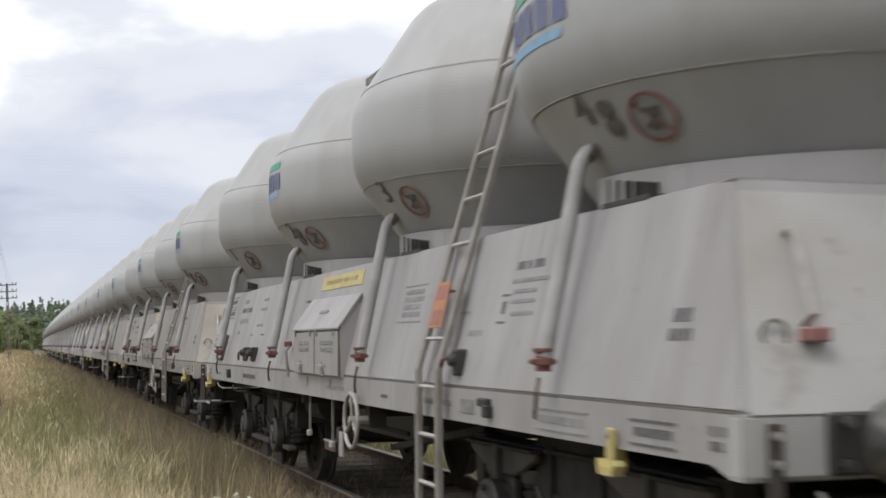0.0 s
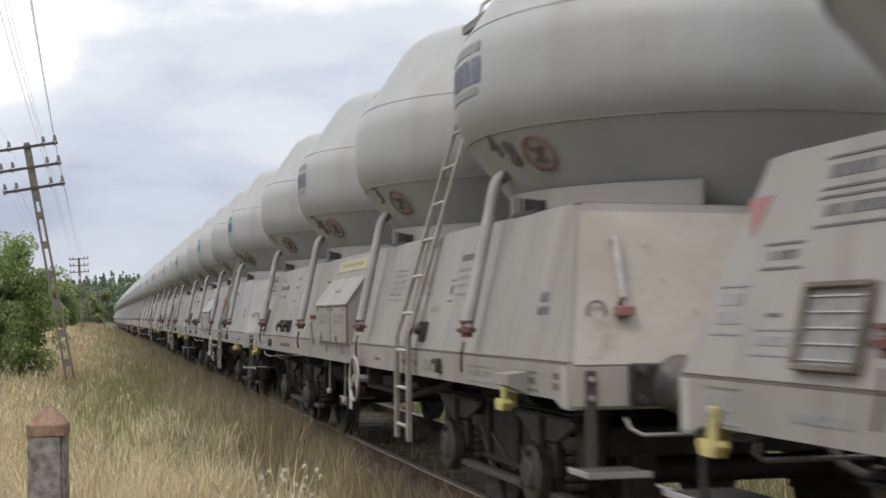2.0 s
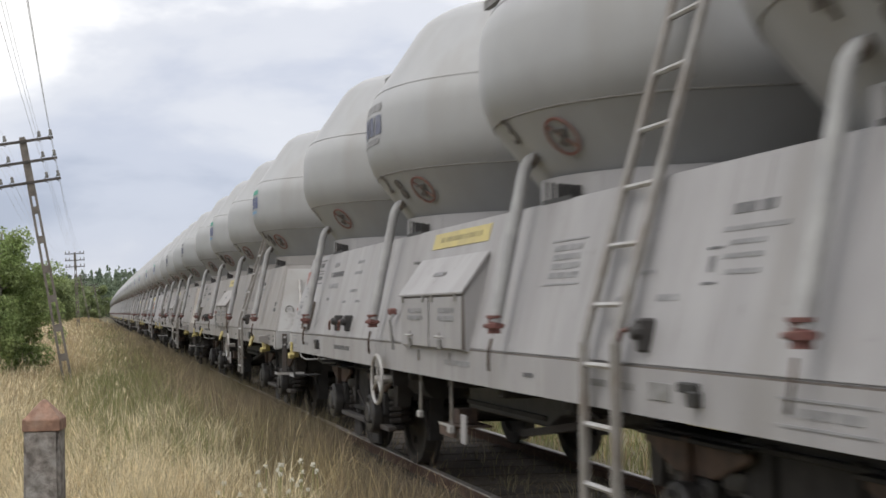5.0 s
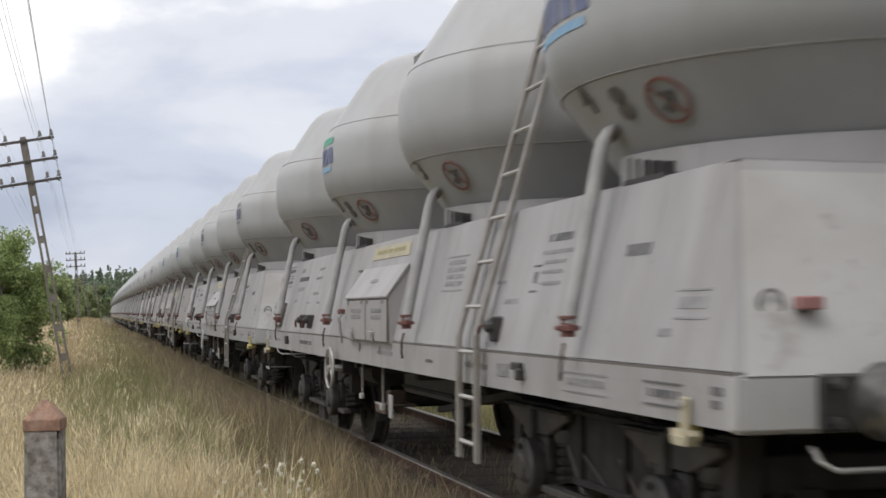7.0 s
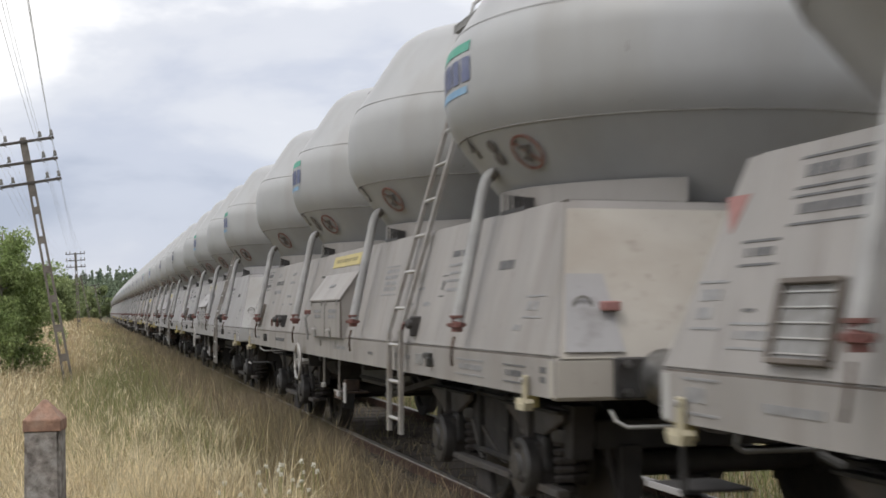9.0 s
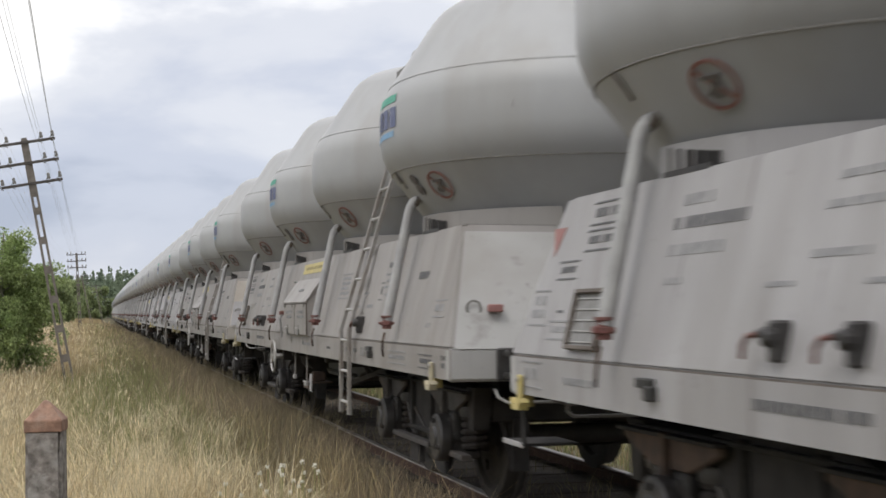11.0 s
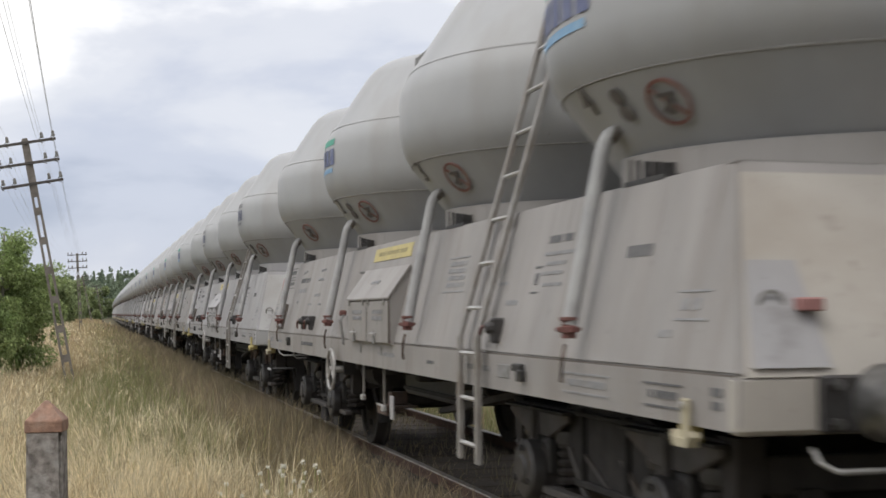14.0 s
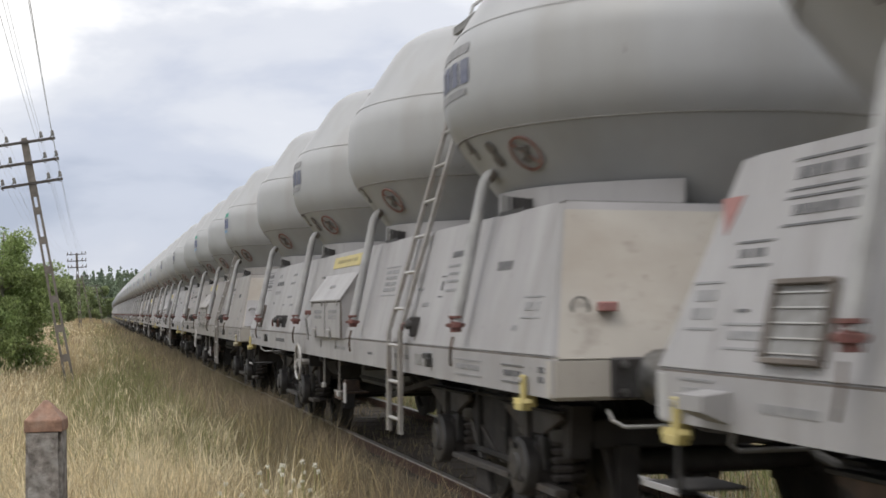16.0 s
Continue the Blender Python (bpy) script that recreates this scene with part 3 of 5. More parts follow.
            for y in (-1.37, 1.37):
                part("end_bracket", add_hull(bmesh.new(), [(x, y + d * k, z) for x in (-1.10, -0.98) for z, k in ((0.84, 1.0), (0.55, 0.6)) for d in (-0.09, 0.09)]), UNDER, bg)
    # tanks
    for k, ty in enumerate(TANK_Y):
        tank = part("tank", lathe(SHELL, 64 if full else 40), TANK, wagon, "pale grey welded steel cement tank", smooth=True)
        tank.matrix_basis = pose(0, ty, 0)
        for r, z in ((1.461, 2.405), (1.481, 3.046)):
            part("weld_seam", lathe([(r - 0.004, z - 0.006), (r + 0.004, z - 0.003), (r + 0.004, z + 0.003), (r - 0.004, z + 0.006)], 64 if full else 32), SEAM if z < 3 else TANK, tank)
        vw = bmesh.new()
        curved_bar(vw, -52.2, -51.9, 2.45, 3.04, 2)
        part("weld_line", vw, SEAM, tank)
        a_side = math.pi
        part("skirt", lathe([(1.225, 1.943), (1.25, 1.943), (1.25, 2.075), (1.225, 2.075), (1.225, 1.943)], 20, None, a_side - 0.04, a_side + 1.10), P, tank, "curved grey skirt plate")
        part("skirt", lathe([(1.225, 1.943), (1.25, 1.943), (1.25, 2.075), (1.225, 2.075), (1.225, 1.943)], 20, None, -1.10, 0.04), P, tank)
        part("hatch", lathe([(0.0, 3.93), (0.22, 3.93), (0.24, 3.97), (0.10, 4.03), (0, 4.03)], 18), STEEL, tank)
        # writing on the cone
        dg = new("number", DIGITS["1234"[k]])
        dg.parent, dg.matrix_basis = tank, on_tank((-6 if old else 2) - (2 if k == 1 else 0), 1.410, 2.340, 38.1, 0.008)
        sym = bmesh.new()
        add_lathe(sym, [(0.0, 0.0), (0.046, 0.0), (0.046, 0.005), (0.0, 0.005)], 14, pose(0, 0.044, 0))
        add_lathe(sym, [(0.0, 0.0), (0.046, 0.0), (0.046, 0.005), (0.0, 0.005)], 14, pose(0, -0.044, 0))
        if full and k in (1, 3):
            sm = part("marking", sym, WORN_INK, tank, "faded dark round markings")
            sm.matrix_basis = on_tank(-12 if old else -9.5, 1.370, 2.290, 38.1, 0.008)
        else:
            sym.free()
        ring = lathe([(0.102, 0.0), (0.118, 0.0), (0.118, 0.006), (0.102, 0.006)], 28)
        add_box(ring, -0.10, 0.10, -0.008, 0.008, 0.001, 0.006, 0, pose(0, 0, 0, 0, 0, -45))
        rg = part("prohibition_sign", ring, WORN_RING, tank, "worn red prohibition ring on the cone")
        rg.matrix_basis = on_tank(-18 if k == 2 else -22, 1.353, 2.268, 38.1, 0.010)
        pic = add_box(bmesh.new(), -0.06, 0.06, 0.035, 0.06, 0.002, 0.008)
        add_box(pic, -0.014, 0.03, -0.075, 0.05, 0.002, 0.008, 0, pose(0, 0, 0, 0, 0, -14))
        add_box(pic, -0.075, -0.02, -0.02, 0.005, 0.002, 0.008, 0, pose(0, 0, 0, 0, 0, 40))
        pc = part("pictogram", pic, WORN_INK, rg)
        pc.matrix_basis = pose(0, 0, 0.001) @ Matrix.Diagonal((0.8, 0.8, 1, 1))
        if k in (1, 3):
            lg = bmesh.new()
            worn = extra in ("", "patch") and paint == "white" or extra == "rear_box"
            curved_bar(lg, -9.0, 20, 2.885, 2.945)
            part("green_stripe", lg, FAINT if worn else GREEN, tank, "worn grey stripe of the painted emblem" if worn else "green stripe of the painted emblem")
            lt = bmesh.new()
            for q in range(5):
                curved_bar(lt, -9.5 + q * 6.0, -5.0 + q * 6.0, 2.705, 2.85, 3)
            part("emblem", lt, WORN_BLUE if worn else BLUE, tank, "dark blue painted emblem of plain bars")
            sw = bmesh.new()
            curved_bar(sw, -8.0, 19, 2.635, 2.678)
            part("blue_stripe", sw, FAINT if worn else SKY_BLUE, tank, "worn pale stripe of the painted emblem" if worn else "light blue stripe of the painted emblem")
        # hose with valve
        h = part("hose", tube([(-1.535, ty, 1.30), (-1.490, ty, 1.52), (-1.398, ty, 1.95), (-1.370, ty, 2.09), (-1.355, ty, 2.14), (-1.33, ty, 2.178), (-1.295, ty, 2.20), (-1.21, ty, 2.21)], [0.039, 0.038, 0.036, 0.035, 0.035, 0.035, 0.035, 0.035], 12), HOSE, wagon, "grey rubber discharge hose", smooth=True)
        part("hose_flange", lathe([(0, -0.015), (0.06, -0.015), (0.06, 0.018), (0, 0.018)], 14, pose(-1.300, ty, 2.198, 0, -68, 0)), GRIME_LINE, h)
        v = lathe([(0, 1.20), (0.055, 1.20), (0.055, 1.235), (0.075, 1.24), (0.075, 1.275), (0.055, 1.28), (0.055, 1.315), (0.07, 1.32), (0.07, 1.34), (0, 1.34)], 12)
        add_box(v, -0.03, 0.03, -0.085, 0.095, 1.245, 1.275, 0.008)
        add_box(v, -0.09, -0.05, -0.03, 0.03, 1.235, 1.285, 0.008)
        vv = part("valve", v, RED, h, "worn red hose valve")
        vv.matrix_basis = pose(-1.538, ty, 0.40) @ pose(0, 0, 0, 0, 0, 25 + 20 * k) @ Matrix.Diagonal((0.64, 0.64, 0.70, 1))
        if full:
            part("valve_lever", tube([(-1.55, ty + 0.02, 1.21), (-1.57, ty + 0.0, 1.15), (-1.565, ty + 0.03, 1.08), (-1.55, ty + 0.07, 1.04)], 0.009, 6), RUSTY, h)
            fin = bmesh.new()
            for q in range(5):
                y = ty - 0.06 - q * 0.085
                add_box(fin, -1.255, -1.19, y - 0.007, y + 0.007, 1.95, 2.06 - q * 0.012)
            add_box(fin, -1.265, -1.16, ty - 0.46, ty - 0.02, 1.935, 1.958)
            part("bracket", fin, CASTING, wagon, "grimy ribbed tank bracket")
    # catwalks between the tanks
    for gy in (3.108, 0.0, -3.108):
        cw = bmesh.new()
        for x in (-1.0, -0.4, 0.4, 1.0):
            add_box(cw, x - 0.02, x + 0.02, gy - 0.28, gy + 0.28, 3.44, 3.472)
        for y in (gy - 0.27, gy + 0.27):
            add_box(cw, -1.02, 1.02, y - 0.012, y + 0.012, 3.46, 3.50)
        for x in (-0.4, 0.4):
            add_tube(cw, [(x, gy - 0.42, 3.30), (x, gy, 3.45), (x, gy + 0.42, 3.30)], 0.02, 6)
        walkway = part("catwalk", cw, MESHGREY, wagon, "dark steel grating catwalk")
        n = 7 if full else 3
        for q in range(n):
            y = gy - 0.25 + 0.50 * (q + 0.5) / n
            if SLAT.get(full) is None:
                SLAT[full] = part("slat", boxm(-1.02, 1.02, -0.02 if full else -0.06, 0.02 if full else 0.06, 3.473, 3.497), MESHGREY, walkway)
                SLAT[full].matrix_basis = pose(0, y, 0)
            else:
                again(SLAT[full], "slat", pose(0, y, 0), walkway)
    # ladder
    uy = HALF - 9.20
    ladder = part("ladder", bmesh_ladder_rail(uy + 0.18), LADDER, wagon, "grey steel ladder against the tanks", smooth=True)
    part("rail", bmesh_ladder_rail(uy - 0.18), LADDER, ladder)
    first = None
    for q in range(12):
        z = 0.60 + 0.262 * q
        if z < 1.22:
            x = -1.525
        elif z < 2.70:
            x = -1.525 + 0.435 * (z - 1.22) / 1.48
        else:
            x = -1.09 + 0.24 * (z - 2.70) / 0.85
        if first is None:
            first = part("rung", tube([(0, -0.18, 0), (0, 0.18, 0)], 0.014, 6), STEEL, ladder)
            first.matrix_basis = pose(x, uy, z)
        else:
            again(first, "rung", pose(x, uy, z), ladder)
    for s in (-1, 1):
        part("hand_hoop", tube([(-0.91, uy + s * 0.18, 3.5), (-0.86, uy + s * 0.2, 3.68), (-0.70, uy + s * 0.2, 3.80), (-0.58, uy + s * 0.2, 3.84), (-0.46, uy + s * 0.2, 3.78), (-0.44, uy + s * 0.2, 3.5)], 0.014, 6), STEEL, ladder, "bent tube hand hoop")
    # control cabinet
    c0, c1 = HALF - 5.43, HALF - 7.02
    cab = part("cabinet", prism([(-1.40, 1.115), (-1.49, 1.12), (-1.50, 1.475), (-1.350, 1.70), (-1.27, 1.70)], c1, c0, "y"), P, wagon, "wedge-shaped control cabinet on the side")
    part("lid", add_hull(bmesh.new(), [(x, y, z) for y in (c1 - 0.012, c0 + 0.012) for x, z in ((-1.517, 1.464), (-1.518, 1.476), (-1.345, 1.722), (-1.335, 1.708))]), P, cab, "sloping sheet lid")
    part("lid_shadow_gap", boxm(-1.505, -1.47, c1 + 0.01, c0 - 0.01, 1.449, 1.459), GRIME_LINE, cab)
    for q in range(2):
        y1 = c0 - 0.02 - q * 0.785
        dr = part("door", boxm(-1.510, -1.493, y1 - 0.77, y1, 1.13, 1.450, 0.004), P, cab)
        part("handle", tube([(-1.51, y1 - 0.24, 1.205), (-1.54, y1 - 0.25, 1.20), (-1.543, y1 - 0.38, 1.20), (-1.525, y1 - 0.40, 1.205)], 0.007, 6), STEEL, dr, "small worn steel handle")
        part("latch", boxm(-1.522, -1.510, y1 - 0.31, y1 - 0.24, 1.12, 1.185, 0.004), MESHGREY, dr, "grimy latch")
        if full:
            part("rust_mark", soften(prism([(y1 - 0.33, 1.135), (y1 - 0.22, 1.135), (y1 - 0.235, 1.20), (y1 - 0.26, 1.235), (y1 - 0.275, 1.19), (y1 - 0.31, 1.17)], -1.5125, -1.510, "x"), 0.001, 1), GRIME_LINE, dr, "dark rusty mark under the latch")
            part("door_edge", boxm(-1.5115, -1.494, y1 - 0.779, y1 - 0.771, 1.13, 1.448), BLACK if q == 0 else GRIME_LINE, dr)
        part("run_off", boxm(-1.479, -1.479 + 0.004, y1 - 0.385, y1 - 0.36, 1.03, 1.10), SEAM, dr)
        if full:
            for hy in (0.06, 0.62):
                part("hinge", boxm(-1.520, -1.510, y1 - hy - 0.04, y1 - hy, 1.42, 1.468), SEAM, dr)
            add_bars_part = add_bars(bmesh.new(), Matrix.Translation((-1.511, y1 - 0.40, 1.34)) @ on_sill(HALF, 0).to_3x3().to_4x4(), lines_of(rng, 0.40, 0.10, 2))
            tagged(part("lettering", add_bars_part, FAINT, dr), kind="stuff")
    if full:
        part("release_lever", tube([(-1.475, HALF - 5.06, 1.08), (-1.50, HALF - 5.06, 1.30), (-1.47, HALF - 5.05, 1.34)], 0.012, 6), MESHGREY, wagon, "thin steel release lever")
        part("lever_knob", boxm(-1.50, -1.44, HALF - 5.04, HALF - 4.97, 1.335, 1.385, 0.01), RED, wagon, "worn red lever knob")
        part("catch", boxm(-1.37, -1.31, HALF - 5.34, HALF - 5.27, 1.70, 1.72), MESHGREY, wagon)
        lw = part("lettering", add_bars(bmesh.new(), Matrix.Translation((-1.434, (c0 + c1) / 2, 1.600)) @ on_side(6.2, 1.6).to_3x3().to_4x4() @ pose(0, 0, 0, -21, 0, 0), lines_of(rng, 0.30, 0.05, 1)), FAINT, cab)
        tagged(lw, kind="stuff")
    # sign over the cabinet
    sg = part("sign", boxm(-0.66, 0.66, -0.055, 0.055, 0.0, 0.005), FADED_YELLOW if extra in ("rear_box", "faded") else YELLOW, wagon, "faded pressure notice with small black writing" if extra in ("rear_box", "faded") else "yellow pressure notice with small black writing")
    sg.matrix_basis = on_side(6.25, 1.842)
    if full:
        tagged(part("lettering", add_bars(bmesh.new(), pose(0, 0, 0.002), lines_of(rng, 1.02, 0.055, 1)), SIGN_INK, sg), kind="stuff")
    # handwheel
    hw_y = HALF - wheel_u - 0.07
    hw = bmesh.new()
    pts = [(-1.535, hw_y + 0.18 * math.cos(a), 0.85 + 0.18 * math.sin(a)) for a in np.linspace(0, math.tau, 25)]
    add_tube(hw, pts, 0.014, 7)
    for a in (90, 210, 330):
        add_tube(hw, [(-1.525, hw_y, 0.85), (-1.535, hw_y + 0.18 * math.cos(radians(a)), 0.85 + 0.18 * math.sin(radians(a)))], 0.012, 6)
    add_tube(hw, [(-1.55, hw_y, 0.85), (-1.30, hw_y, 0.85)], 0.03, 8)
    part("handbrake_wheel", hw, STEEL, wagon, "pale grey spoked handbrake wheel")
    part("wheel_bracket", boxm(-1.42, -1.30, hw_y - 0.05, hw_y + 0.05, 0.80, 0.97), UNDER, wagon)
    # brake change-over levers
    for u, z in ((5.55, 0.70), (6.35, 0.66)):
        y = HALF - u
        lv = part("brake_lever", boxm(-1.40, -1.385, y - 0.011, y + 0.011, z - 0.06, 0.97), LADDER, wagon, "hanging steel brake lever")
        part("lever_grip", boxm(-1.42, -1.38, y - 0.035, y + 0.015, z - 0.08, z - 0.03, 0.008), STEEL, lv)
    br = boxm(-1.36, -1.10, HALF - 6.30, HALF - 5.95, 0.60, 0.615)
    add_box(br, -1.365, -1.34, HALF - 6.30, HALF - 5.95, 0.54, 0.62, 0.004)
    add_box(br, -1.30, -1.16, HALF - 6.18, HALF - 6.06, 0.615, 0.72, 0.01)
    bk = part("brake_bracket", br, RUSTY, wagon, "rust-brown brake gear bracket")
    part("bracket_edge", boxm(-1.372, -1.362, HALF - 6.30, HALF - 5.95, 0.607, 0.622), STEEL, bk)
    part("brake_plate", boxm(-1.41, -1.395, HALF - 6.72, HALF - 6.62, 0.54, 0.72, 0.004), PAINT["white"], wagon, "white brake setting plate")
    # yellow lashing hooks
    for u in (0.32 if old else 0.22, 11.45 if old else 12.0):
        y = HALF - u
        yh = boxm(-1.505, -1.480, y - 0.022, y + 0.022, 0.87, 1.035, 0.006)
        add_prism(yh, [(y - 0.078, 0.895), (y - 0.055, 0.855), (y + 0.055, 0.855), (y + 0.078, 0.895), (y + 0.066, 0.915), (y + 0.03, 0.888), (y - 0.03, 0.888), (y - 0.066, 0.915)], -1.522, -1.472, "x")
        cream = (paint == "beige" or extra == "faded") and not old
        hk = part("lashing_hook", yh, FADED_YELLOW if cream else YELLOW, wagon, "faded cream-yellow lashing hook" if cream else "yellow painted lashing hook")
        if full:
            part("hook_bracket", soften(prism([(y + 0.05, 0.86), (y + 0.13, 0.90), (y + 0.13, 0.985), (y + 0.05, 0.985)], -1.46, -1.40, "x"), 0.006, 1), YELLOW, hk)
            part("bolt", lathe([(0, 0), (0.014, 0), (0.014, 0.012), (0, 0.014)], 6, pose(-1.505, y, 1.01, 0, -90, 0)), STEEL, hk)
    # shunter's steps under the end corners
    stp = part("step", boxm(-1.455, -1.44, HALF - 0.165, HALF - 0.125, 0.66, 0.94), UNDER, wagon, "thin hanger with a shunter's step")
    part("tread", boxm(-1.445, -1.14, HALF - 0.13, HALF + 0.20, 0.655, 0.667), UNDER, stp)
    part("step_edge", boxm(-1.454, -1.445, HALF - 0.13, HALF + 0.20, 0.645, 0.672, 0.002), PAINT["white"], stp, "pale painted step edge")
    if old:
        stp = part("step", add_box(bmesh.new(), -1.385, -1.33, -yb - 0.020, -yb - 0.006, 0.62, 1.10, 0.004), PLATE, wagon, "flat steel hanger with a shunter's step")
        part("tread", boxm(-1.465, -1.16, -yb - 0.262, -yb - 0.006, 0.630, 0.642), PLATE, stp, "thin steel step tread")
        part("step_edge", boxm(-1.474, -1.465, -yb - 0.262, -yb - 0.006, 0.620, 0.648, 0.002), PAINT["white"], stp, "pale painted step edge")
        part("rear_edge", boxm(-1.474, -1.16, -yb - 0.270, -yb - 0.262, 0.620, 0.648), STEEL, stp)
        for z in (0.97, 1.06):
            part("bolt", lathe([(0, 0), (0.016, 0), (0.016, 0.014), (0, 0.016)], 6, pose(-1.357, -yb - 0.020, z, 90, 0, 0)), STEEL, stp)
    if extra in ("front_box", "loops", "rear_box"):
        y = HALF - (0.52 if extra == "front_box" else 11.70)
        fb = add_hull(bmesh.new(), [(x, y + d, z) for d in (-0.10, 0.10) for x, z in ((-1.465, 0.955), (-1.465, 1.075), (-1.585, 1.06), (-1.585, 1.005))])
        part("rope_hook_box", fb, P, wagon, "grey wedge-shaped steel bracket")
    if extra == "loops":
        for u in (2.15, 6.12, 10.27):
            y = HALF - u
            part("lashing_loop", tube([(-1.475, y - 0.06, 1.045), (-1.50, y - 0.065, 0.98), (-1.515, y - 0.045, 0.925), (-1.52, y, 0.905), (-1.515, y + 0.045, 0.925), (-1.50, y + 0.065, 0.98), (-1.475, y + 0.06, 1.045)], 0.017, 7), YELLOW, wagon, "yellow painted lashing loop")
    if not full:
        return wagon, sets
    if extra == "plate":
        pl = part("orange_plate", boxm(-0.11, 0.11, -0.13, 0.13, 0.0, 0.006, 0.002), ORANGE, ladder, "orange danger plate with faint black figures")
        pl.matrix_basis = Matrix.Translation((-1.455, uy, 1.57)) @ on_side(0, Z0).to_3x3().to_4x4()
        tagged(part("lettering", add_bars(bmesh.new(), pose(0, 0, 0.005), [(-0.07, -0.01, 0.03, 0.11), (0.02, 0.08, 0.03, 0.11), (-0.08, -0.03, -0.11, -0.03), (0.0, 0.07, -0.11, -0.03)]), FADED_RED, pl), kind="stuff")
    if extra == "patch":
        zc = Z0 + 0.22
        q = [(-1.41, -HALF + 0.012, Z0 + 0.03), (-1.10, -HALF + 0.012, Z0 + 0.03), (-1.34, -HALF + 0.20, Z0 + 0.42), (-1.14, -HALF + 0.20, Z0 + 0.42)]
        part("paint_patch", add_hull(bmesh.new(), [(x, y - d, z) for x, y, z in q for d in (0.0, 0.022)]), PAINT["white"], wagon, "cleaner white repainted patch")
    # label holder
    ho = bmesh.new()
    add_box(ho, -0.185, 0.185, -0.14, 0.14, 0.0, 0.012, 0.003)
    hold = part("label_holder", ho, MESHGREY, wagon, "grey mesh document holder in a dark frame")
    hold.matrix_basis = on_side(1.03, 1.32)
    for q in range(5):
        part("holder_bar", boxm(-0.165, 0.165, -0.110 + q * 0.052, -0.104 + q * 0.052, 0.012, 0.018), STEEL, hold)
    for x0, x1, y0, y1 in ((-0.185, 0.185, 0.125, 0.145), (-0.185, 0.185, -0.145, -0.125), (-0.190, -0.170, -0.125, 0.125), (0.170, 0.190, -0.125, 0.125)):
        part("holder_frame", boxm(x0, x1, y0, y1, 0.0, 0.035, 0.003), GRIME_LINE, hold, "dark grimy holder frame")
    # writing
    tri = bmesh.new()
    add_prism(tri, [(-0.085, 0.06), (0.085, 0.06), (0.0, -0.09)], 0.0, 0.004, "z")
    tr = part("warning_triangle", tri, FADED_RED, wagon, "faded red triangle")
    tr.matrix_basis = on_side(0.36, 1.73)
    blocks = [(1.02, 1.83, 0.42, 0.07, 1, True, INK), (1.02, 1.70, 0.44, 0.06, 1, True, INK), (0.60, 1.565, 0.20, 0.05, 1, True, INK), (0.30, 1.38, 0.17, 0.14, 2, True, FAINT),
              (0.62, 1.36, 0.10, 0.02, 1, False, INK), (0.66, 1.27, 0.26, 0.05, 1, True, FAINT), (1.92, 1.81, 0.26, 0.075, 1, False, FAINT), (2.06, 1.715, 0.62, 0.080, 1, False, INK),
              (1.99, 1.605, 0.52, 0.075, 1, False, FAINT), (1.84, 1.48, 0.15, 0.045, 1, False, FAINT), (3.10, 1.80, 0.30, 0.045, 1, False, FAINT), (3.07, 1.705, 0.36, 0.045, 1, False, FAINT),
              (3.05, 1.545, 0.36, 0.045, 1, False, FAINT), (2.70, 1.45, 0.20, 0.03, 1, False, FAINT), (3.32, 1.45, 0.20, 0.03, 1, False, FAINT), (8.34, 1.605, 0.42, 0.19, 4, True, FAINT),
              (10.22, 1.735, 0.34, 0.065, 1, False, INK), (10.25, 1.662, 0.48, 0.03, 1, False, FAINT), (10.21, 1.61, 0.30, 0.03, 1, False, FAINT), (10.19, 1.56, 0.34, 0.03, 1, False, FAINT),
              (10.22, 1.50, 0.30, 0.03, 1, False, FAINT), (9.97, 1.53, 0.05, 0.10, 1, True, INK), (9.40, 1.52, 0.18, 0.03, 1, False, FAINT), (9.64, 1.41, 0.22, 0.045, 1, False, FAINT),
              (9.18, 1.41, 0.16, 0.035, 1, False, FAINT), (4.1, 1.45, 0.18, 0.03, 1, False, FAINT)]
    if old:
        blocks += [(11.85, 1.455, 0.15, 0.08, 1, False, INK), (11.85, 1.385, 0.18, 0.07, 1, False, INK)]
    else:
        blocks += [(11.26, 1.62, 0.28, 0.085, 1, False, INK), (11.90, 1.385, 0.22, 0.075, 1, True, FAINT), (11.70, 1.27, 0.12, 0.05, 1, False, FAINT)]
    for u, h, w, hh, rows, fr, mat in blocks:
        t = tagged(part("lettering", add_bars(bmesh.new(), Matrix.Identity(4), lines_of(rng, w, hh, rows, fr)), mat, wagon), kind="stuff")
        t.matrix_basis = on_side(u, h)
    for u, h, w, hh, rows, fr, mat in ((0.34, 1.04, 0.22, 0.09, 1, True, FAINT), (1.0, 1.03, 0.4, 0.05, 1, False, FAINT), (3.0, 1.04, 0.75, 0.06, 1, False, INK), (6.75, 1.04, 0.55, 0.05, 1, False, FAINT),
                                       (10.9, 1.03, 0.50, 0.05, 1, True, FAINT), (11.75, 1.03, 0.30, 0.05, 1, True, INK), (12.22, 1.04, 0.10, 0.10, 2, False, INK), (9.04, 1.04, 0.17, 0.05, 1, False, MESHGREY), (9.36, 1.04, 0.15, 0.05, 1, False, MESHGREY), (8.1, 1.03, 0.18, 0.035, 1, False, INK)):
        t = tagged(part("lettering", add_bars(bmesh.new(), Matrix.Identity(4), lines_of(rng, w, hh, rows, fr)), mat, wagon), kind="stuff")
        t.matrix_basis = on_sill(u, h)
